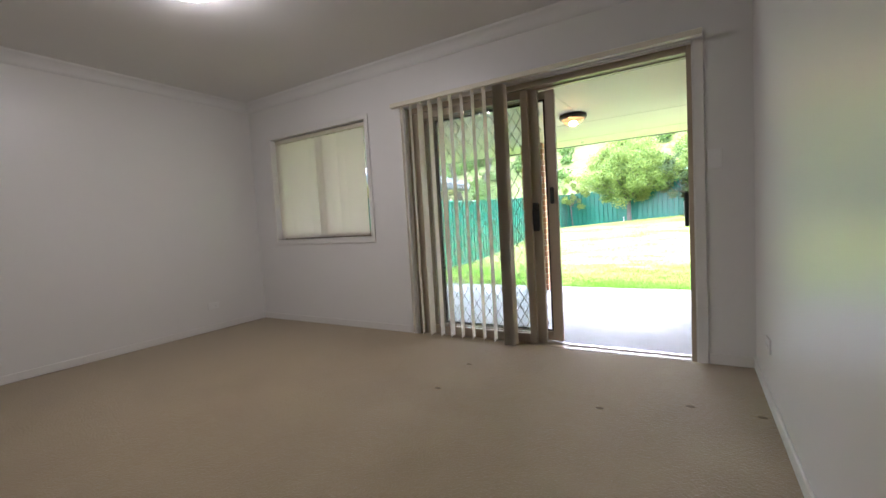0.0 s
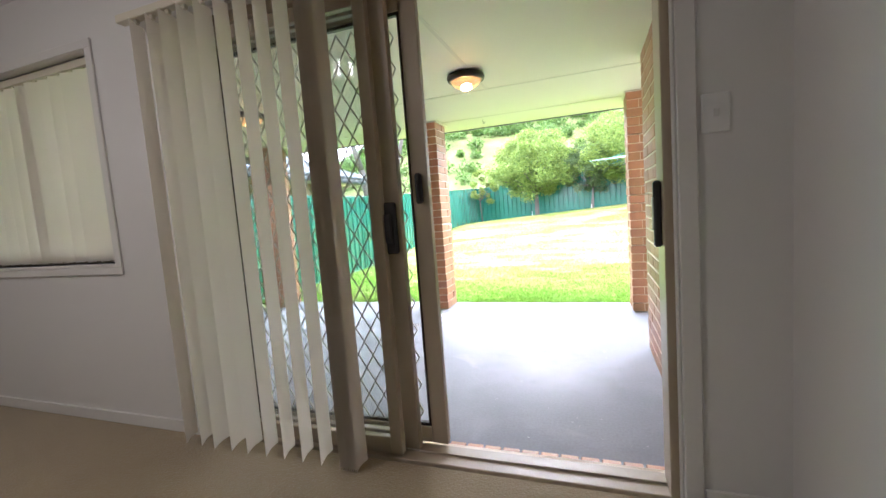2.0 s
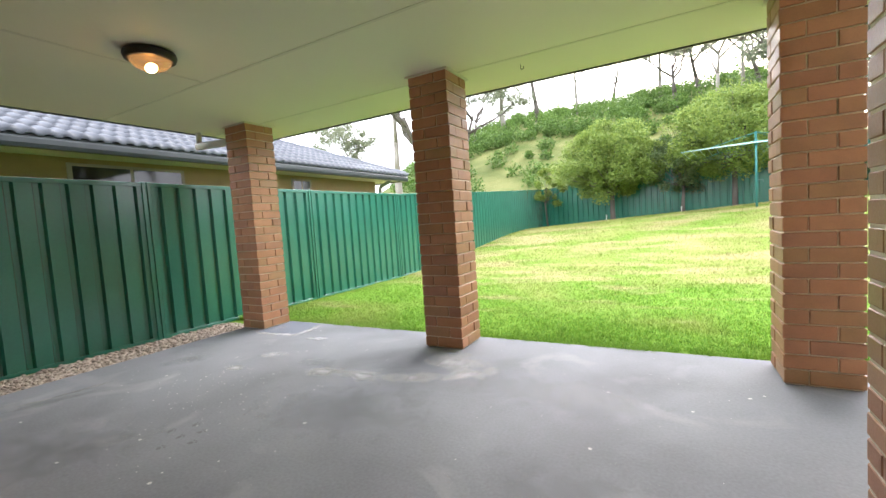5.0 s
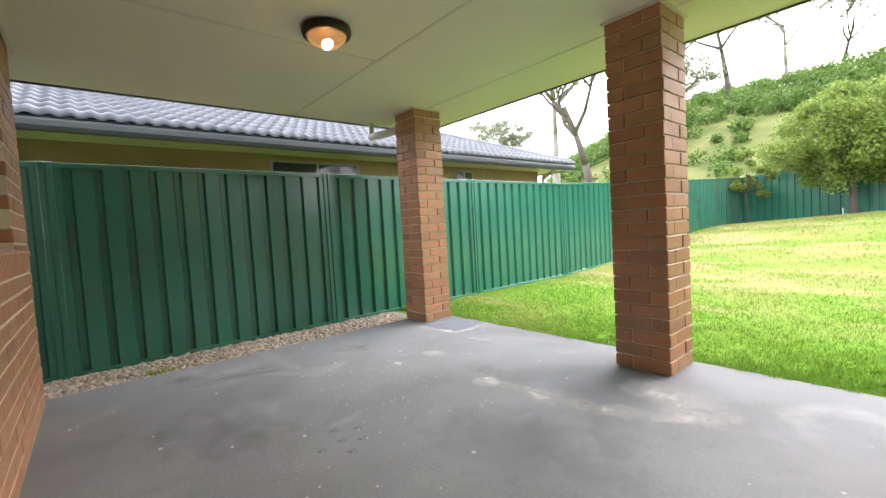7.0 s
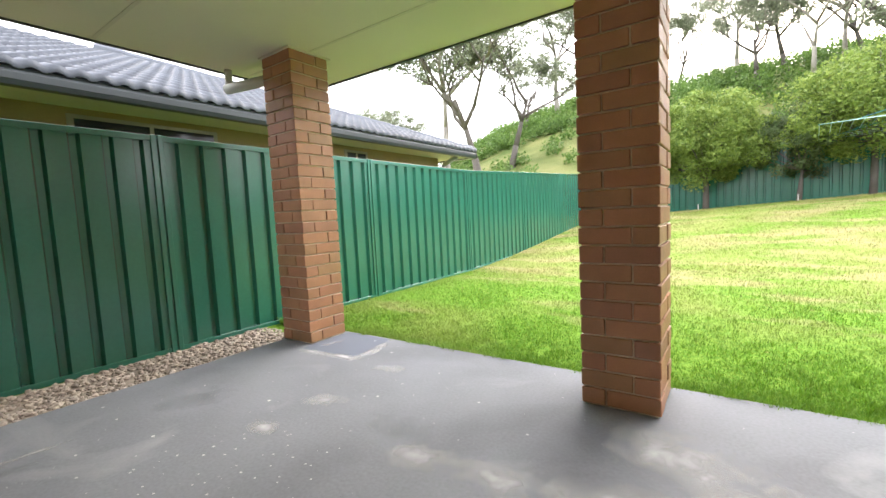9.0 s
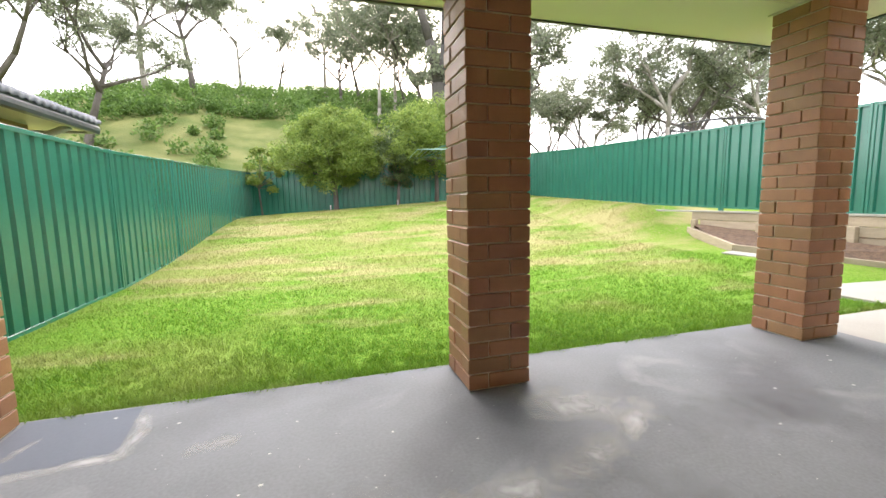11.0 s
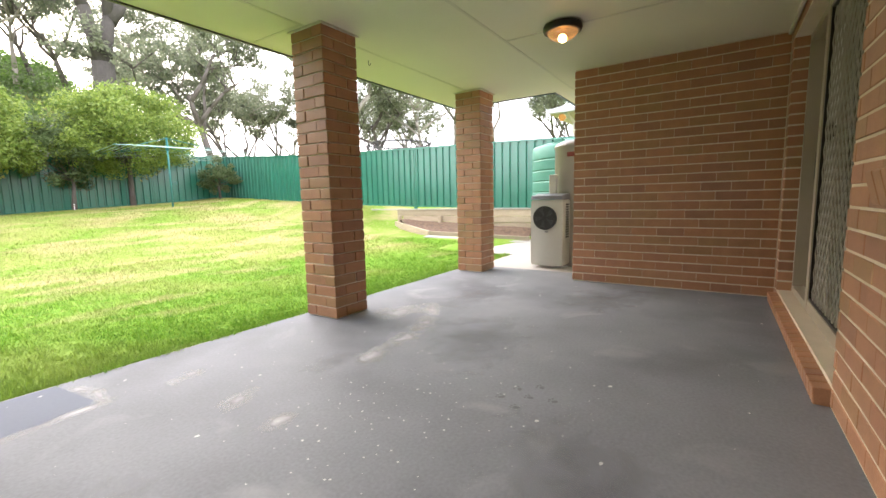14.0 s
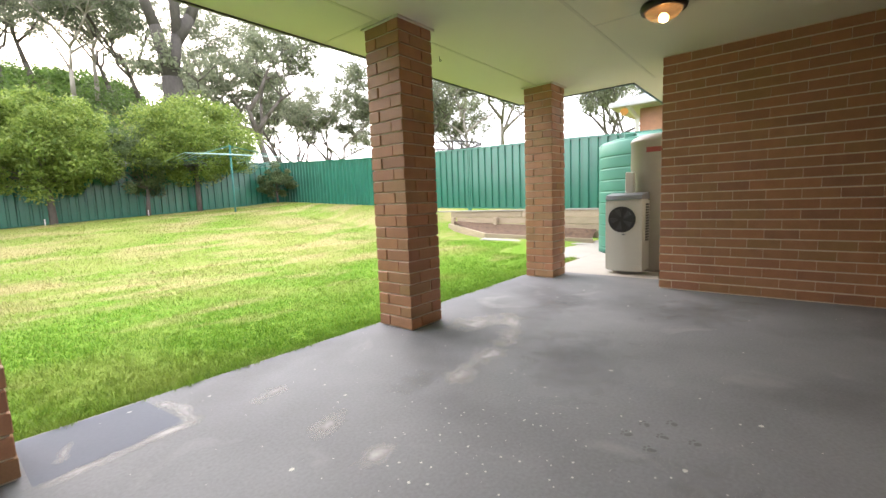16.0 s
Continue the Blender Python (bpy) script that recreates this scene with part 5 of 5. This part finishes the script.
# ---- shrubs and scrub on the hill ----
hr = random.Random(41)
cs, rs = [], []
for _ in range(430):
    az, dist = (hr.uniform(-34, 0), hr.uniform(43, 66)) if hr.random() < 0.72 else (hr.uniform(-2, 16), hr.uniform(40, 66))
    x, y = dist * math.sin(radians(az)), dist * math.cos(radians(az)) - 2
    w = hr.uniform(0.5, 1.25)
    cs.append(Vector((x, y, ground_z(x, y) + w * 0.6)))
    rs.append(w)
for _ in range(170):
    az, dist = hr.uniform(-34, 20), hr.uniform(24, 46)
    x, y = dist * math.sin(radians(az)), dist * math.cos(radians(az)) - 2
    if hr.random() < 0.35 + 0.02 * (dist - 20):
        w = hr.uniform(0.35, 1.0)
        cs.append(Vector((x, y, ground_z(x, y) + w * 0.6)))
        rs.append(w)
V, F = leaves(cs, rs, 170, 0.27, hr, -0.2, 0.9)
tagged(raw("hill_scrub", V, F, HILL_LEAF), "dense green scrub covering the hill", "shrubs", kind="stuff")
cs, rs = [], []
for _ in range(150):
    az, dist = hr.uniform(8, 80), hr.uniform(26, 44)
    x, y = dist * math.sin(radians(az)), dist * math.cos(radians(az)) - 2
    w = hr.uniform(0.7, 1.8)
    cs.append(Vector((x, y, ground_z(x, y) + w * 0.8)))
    rs.append(w)
V, F = leaves(cs, rs, 170, 0.24, hr, 0.1, 0.9)
tagged(raw("far_scrub", V, F, DARK_LEAF), "dark scrub and undergrowth below the gum trees", "shrubs", kind="stuff")
bm = bmesh.new()
for _ in range(60):
    az, dist = hr.uniform(8.5, 13.0), hr.uniform(30, 37)
    x, y = dist * math.sin(radians(az)), dist * math.cos(radians(az)) - 2
    s = hr.uniform(0.15, 0.5)
    bmesh.ops.create_icosphere(bm, subdivisions=1, radius=s, matrix=pose(x, y, ground_z(x, y) + s * 0.2, hr.uniform(0, 90), hr.uniform(0, 90), 0) @ Matrix.Diagonal((1.2, 1, 0.7, 1)))
tagged(part("rock_pile", bm, ROCK), "pile of grey rocks on the hill slope", "rocks", kind="stuff")

# ---- grass blades on the near lawn ----
gr = np.random.default_rng(5)
N = 340000
gy_ = 0.40 + 12.6 * gr.random(N) ** 2.6
gx_ = -3.1 + 9.8 * gr.random(N)
keep = ~((gx_ > 2.9) & (gy_ < 0.42)) & ~((gx_ > 4.25) & (gy_ < 1.95)) & ~((gx_ > 5.3) & (gy_ > 0.8) & (gy_ < 5.2))
gx_, gy_ = gx_[keep], gy_[keep]
N = len(gx_)
gz_ = np.array([ground_z(a, b) for a, b in zip(gx_, gy_)])
ga = gr.random(N) * 6.283
clump = np.array([noise.noise((a * 9, b * 9, 0)) for a, b in zip(gx_, gy_)])
gl = (0.010 + 0.030 * gr.random(N) ** 1.6) * (1 + 0.6 * (gy_ < 0.52)) * (1.0 + 1.1 * clump)
gw = (0.0022 + 0.0024 * gr.random(N)) * (1 + 0.06 * gy_)
bend = 0.3 + 0.9 * gr.random(N)
P = np.empty((N, 3, 3))
P[:, 0] = np.stack([gx_ - gw * np.sin(ga), gy_ + gw * np.cos(ga), gz_ - 0.004], 1)
P[:, 1] = np.stack([gx_ + gw * np.sin(ga), gy_ - gw * np.cos(ga), gz_ - 0.004], 1)
P[:, 2] = np.stack([gx_ + gl * bend * np.cos(ga), gy_ + gl * bend * np.sin(ga), gz_ + gl], 1)
gme = bpy.data.meshes.new("grass")
gme.vertices.add(3 * N)
gme.vertices.foreach_set("co", P.reshape(-1))
gme.loops.add(3 * N)
gme.loops.foreach_set("vertex_index", np.arange(3 * N, dtype=np.int32))
gme.polygons.add(N)
gme.polygons.foreach_set("loop_start", np.arange(0, 3 * N, 3, dtype=np.int32))
gme.update(calc_edges=True)
gme.materials.append(BLADES)
tagged(new("grass", gme), "short green and straw grass blades on the lawn", "grass", kind="stuff")

# ---- marks on the patio ----
PAW = material("paw_mark", (0.13, 0.13, 0.135), (0.11, 0.11, 0.115), rough=0.6, scale=9, bump=0.0)
SPLASH = material("paint_fleck", (0.62, 0.61, 0.58), (0.5, 0.49, 0.46), rough=0.8, scale=30, bump=0.0)
mr = random.Random(61)


def blot(bm, x, y, rx, ry, turn, seg=9, z=0.0008):
    ring = []
    for i in range(seg):
        a = 6.283 * i / seg
        k = mr.uniform(0.75, 1.15)
        px, py = rx * k * math.cos(a), ry * k * math.sin(a)
        c, s = math.cos(turn), math.sin(turn)
        ring.append(bm.verts.new((x + px * c - py * s, y + px * s + py * c, z)))
    bm.faces.new(ring)


pm = bmesh.new()
for px, py in ((-0.46, -1.82), (-0.40, -1.74), (-0.52, -1.70), (-0.33, -1.83), (-0.58, -1.80), (-0.44, -1.93)):
    blot(pm, px, py, 0.017, 0.013, mr.uniform(0, 3))
    for k in range(3):
        blot(pm, px + 0.026 * math.cos(0.6 + k * 0.7), py + 0.026 * math.sin(0.6 + k * 0.7), 0.007, 0.006, 0, 7)
tagged(part("paw_prints", pm, PAW), "dark dried paw prints on the painted concrete", "marks", kind="stuff")
fm = bmesh.new()
for _ in range(260):
    s = mr.uniform(0.0015, 0.004) if mr.random() < 0.85 else mr.uniform(0.006, 0.012)
    blot(fm, mr.uniform(-2.3, 2.3), mr.uniform(-2.9, 0.3), s, s * mr.uniform(0.6, 1.0), 0, 6, 0.0012)
for _ in range(120):
    s = mr.uniform(0.002, 0.006)
    blot(fm, mr.gauss(-0.9, 0.35), mr.gauss(-1.35, 0.35), s, s, 0, 6, 0.0013)
tagged(part("paint_flecks", fm, SPLASH), "small white paint flecks on the patio", "marks", kind="stuff")

def stain_material(name, color, rough, strength):
    """A soft-edged mark: covers in the middle, broken up by noise, clear at its rim."""
    m = bpy.data.materials.new(name)
    m.use_nodes = True
    n, l = m.node_tree.nodes, m.node_tree.links
    b = n["Principled BSDF"]
    b.inputs["Base Color"].default_value, b.inputs["Roughness"].default_value = (*color, 1), rough
    at = n.new("ShaderNodeTexCoord")
    sub, ln = n.new("ShaderNodeVectorMath"), n.new("ShaderNodeVectorMath")
    sub.operation, ln.operation = 'MULTIPLY', 'LENGTH'
    off = n.new("ShaderNodeVectorMath")
    off.operation = 'SUBTRACT'
    off.inputs[1].default_value = (0.5, 0.5, 0)
    l.new(at.outputs["Generated"], off.inputs[0])
    sub.inputs[1].default_value = (2, 2, 0)
    l.new(off.outputs[0], sub.inputs[0])
    l.new(sub.outputs[0], ln.inputs[0])
    noi = n.new("ShaderNodeTexNoise")
    noi.inputs["Scale"].default_value, noi.inputs["Detail"].default_value, noi.inputs["Distortion"].default_value = 7, 8, 0.8
    l.new(n.new("ShaderNodeNewGeometry").outputs["Position"], noi.inputs["Vector"])
    mix = n.new("ShaderNodeMath")
    mix.operation = 'MULTIPLY_ADD'
    mix.inputs[1].default_value = 1.8
    l.new(noi.outputs["Fac"], mix.inputs[0])
    neg = n.new("ShaderNodeMath")
    neg.operation = 'MULTIPLY'
    neg.inputs[1].default_value = -1.0
    l.new(ln.outputs["Value"], neg.inputs[0])
    l.new(neg.outputs[0], mix.inputs[2])
    r = n.new("ShaderNodeMapRange")
    r.inputs["From Min"].default_value, r.inputs["From Max"].default_value, r.inputs["To Max"].default_value = 0.10, 1.2, strength
    l.new(mix.outputs[0], r.inputs["Value"])
    clear, ms = n.new("ShaderNodeBsdfTransparent"), n.new("ShaderNodeMixShader")
    l.new(r.outputs[0], ms.inputs[0])
    l.new(clear.outputs[0], ms.inputs[1])
    l.new(b.outputs[0], ms.inputs[2])
    l.new(ms.outputs[0], n["Material Output"].inputs["Surface"])
    return m


CHALK = stain_material("chalky_scuff", (0.55, 0.54, 0.53), 0.9, 0.85)
DAMP = stain_material("damp_patch", (0.13, 0.132, 0.142), 0.4, 0.38)
layer = [0.0010]


def stain(label, mat, x, y, a, b, turn):
    layer[0] += 0.00012
    ob = raw("floor_stain", [(-a / 2, -b / 2, 0), (a / 2, -b / 2, 0), (a / 2, b / 2, 0), (-a / 2, b / 2, 0)], [(0, 1, 2, 3)], mat)
    ob.matrix_world = pose(x, y, layer[0], 0, 0, turn)
    tagged(ob, label, "stain", kind="stuff")


def run_of(label, mat, pts, width):
    for (x0, y0), (x1, y1) in zip(pts, pts[1:]):
        stain(label, mat, (x0 + x1) / 2, (y0 + y1) / 2, math.hypot(x1 - x0, y1 - y0) * 1.7, width, math.degrees(math.atan2(y1 - y0, x1 - x0)))


PATCHED = material("patched_paint", (0.175, 0.19, 0.225), (0.145, 0.158, 0.19), spec=0.2, rough=0.8, scale=2, fine=60, bump=0.05)
tagged(raw("floor_patch", [(-2.09, -0.10, 0.0009), (-1.57, -0.06, 0.0009), (-1.62, 0.375, 0.0009), (-2.10, 0.375, 0.0009)], [(0, 1, 2, 3)], PATCHED), "blue-grey repainted patch beside the corner pillar", "stain", kind="stuff")
run_of("pale chalky edge of the repainted patch", CHALK, [(-2.08, -0.12), (-1.80, -0.11), (-1.55, -0.07), (-1.53, 0.12), (-1.60, 0.31)], 0.11)
run_of("pale chalky water mark curving past the pillar", CHALK, [(0.76, -0.38), (0.52, -0.60), (0.10, -0.73), (-0.30, -0.77), (-0.60, -0.80)], 0.24)
stain("pale paint spill on the concrete", CHALK, -1.20, -0.62, 0.30, 0.18, 25)
stain("pale scuffed patch on the concrete", CHALK, -1.17, -0.09, 0.32, 0.16, 20)
stain("pale scuffed patch on the concrete", CHALK, -1.22, -0.97, 0.26, 0.16, -10)
stain("white paint stroke on the concrete", CHALK, -1.97, 0.10, 0.26, 0.07, 70)
run_of("thin pale line on the concrete", CHALK, [(-2.02, -2.05), (-1.95, -1.75), (-1.92, -1.5)], 0.05)
stain("pale worn patch in front of the pillar", CHALK, 0.45, -0.30, 0.8, 0.45, -20)
stain("dark damp patch on the concrete", DAMP, -0.63, -0.66, 0.5, 0.32, 10)
stain("dark damp patch on the concrete", DAMP, -1.86, -0.98, 0.6, 0.34, 60)
stain("dark damp patch on the concrete", DAMP, -1.88, -1.88, 0.62, 0.2, 70)
stain("dark damp patch on the concrete", DAMP, -2.15, -2.2, 0.6, 0.35, 80)
stain("dark damp patch on the concrete", DAMP, 0.15, -1.2, 1.5, 0.8, 15)
stain("dark damp patch on the concrete", DAMP, 1.7, -1.7, 1.4, 0.9, -30)
stain("dark damp patch on the concrete", DAMP, -1.0, -2.2, 1.3, 0.7, 40)
stain("dark damp patch on the concrete", DAMP, 1.3, -0.6, 1.4, 0.6, 0)

# small fixtures: marker pegs by the back fence, a hook in the patio ceiling
for px, py in ((-0.3, 13.4), (2.1, 13.35)):
    pg = tagged(empty("marker_peg", px, py, ground_z(px, py)), "thin white plastic peg in the lawn edge", "peg")
    part("stake", tube(bmesh.new(), (0, 0, -0.05), (0, 0, 0.16), 0.014, 0.012, 8), WHITE_PLASTIC, pg)
    part("cap", tube(bmesh.new(), (0, 0, 0.16), (0, 0, 0.18), 0.02, 0.016, 8), WHITE_PLASTIC, pg)
hk = bmesh.new()
last = Vector((0, 0, 0.0))
for i in range(9):
    a = math.pi * 1.3 * i / 8
    nxt = Vector((0.012 - 0.012 * math.cos(a), 0, -0.03 - 0.012 * math.sin(a)))
    tube(hk, last, nxt, 0.0025, seg=6)
    last = nxt
tagged(part("ceiling_hook", hk, BLACK), "small metal hook screwed into the patio ceiling", "hook").location = (0.856, 0.332, SOFFIT_Z)

# ---- trampoline beyond the right fence ----
tr = tagged(empty("trampoline", 12.3, 9.3, ground_z(12.3, 9.3)), "round trampoline with dark safety net behind the fence", "trampoline")
tz = 3.35 - ground_z(12.3, 9.3)
for zz in (tz - 1.2, tz):
    ring = bmesh.new()
    for i in range(24):
        a0, a1 = 6.2832 * i / 24, 6.2832 * (i + 1) / 24
        tube(ring, (1.35 * math.cos(a0), 1.35 * math.sin(a0), zz), (1.35 * math.cos(a1), 1.35 * math.sin(a1), zz), 0.03, seg=6)
    part("frame_ring", ring, BLACK, tr, "dark padded ring")
for i in range(6):
    a0 = 6.2832 * i / 6
    part("pole", tube(bmesh.new(), (1.38 * math.cos(a0), 1.38 * math.sin(a0), -0.1), (1.38 * math.cos(a0), 1.38 * math.sin(a0), tz + 0.08), 0.025, seg=8), BLACK, tr)
net = bmesh.new()
for i in range(72):
    a0 = 6.2832 * i / 72
    tube(net, (1.33 * math.cos(a0), 1.33 * math.sin(a0), tz - 1.2), (1.33 * math.cos(a0 + 0.2), 1.33 * math.sin(a0 + 0.2), tz), 0.008, seg=3)
    tube(net, (1.33 * math.cos(a0), 1.33 * math.sin(a0), tz - 1.2), (1.33 * math.cos(a0 - 0.2), 1.33 * math.sin(a0 - 0.2), tz), 0.008, seg=3)
part("net", net, BLACK, tr, "black safety net")

# ---- bricks of the house walls ----
n_course = 26
step = (SOFFIT_Z - 0.006) / n_course
door_hole = (DOOR[0], DOOR[1], -0.01, DOOR[3])
sill_hole = (WIN[0], WIN[1], WIN[2] - 0.10, WIN[3])
for k in range(n_course):
    z = 0.004 + (k + 0.5) * step
    brick_run(rear, 'x', HOUSE_L, WING_X - 0.004, z, WALL_Y, k % 2, (door_hole, sill_hole))
    brick_run(wing, 'y', WALL_Y + 0.004, WING_Y, z, WING_X, k % 2)
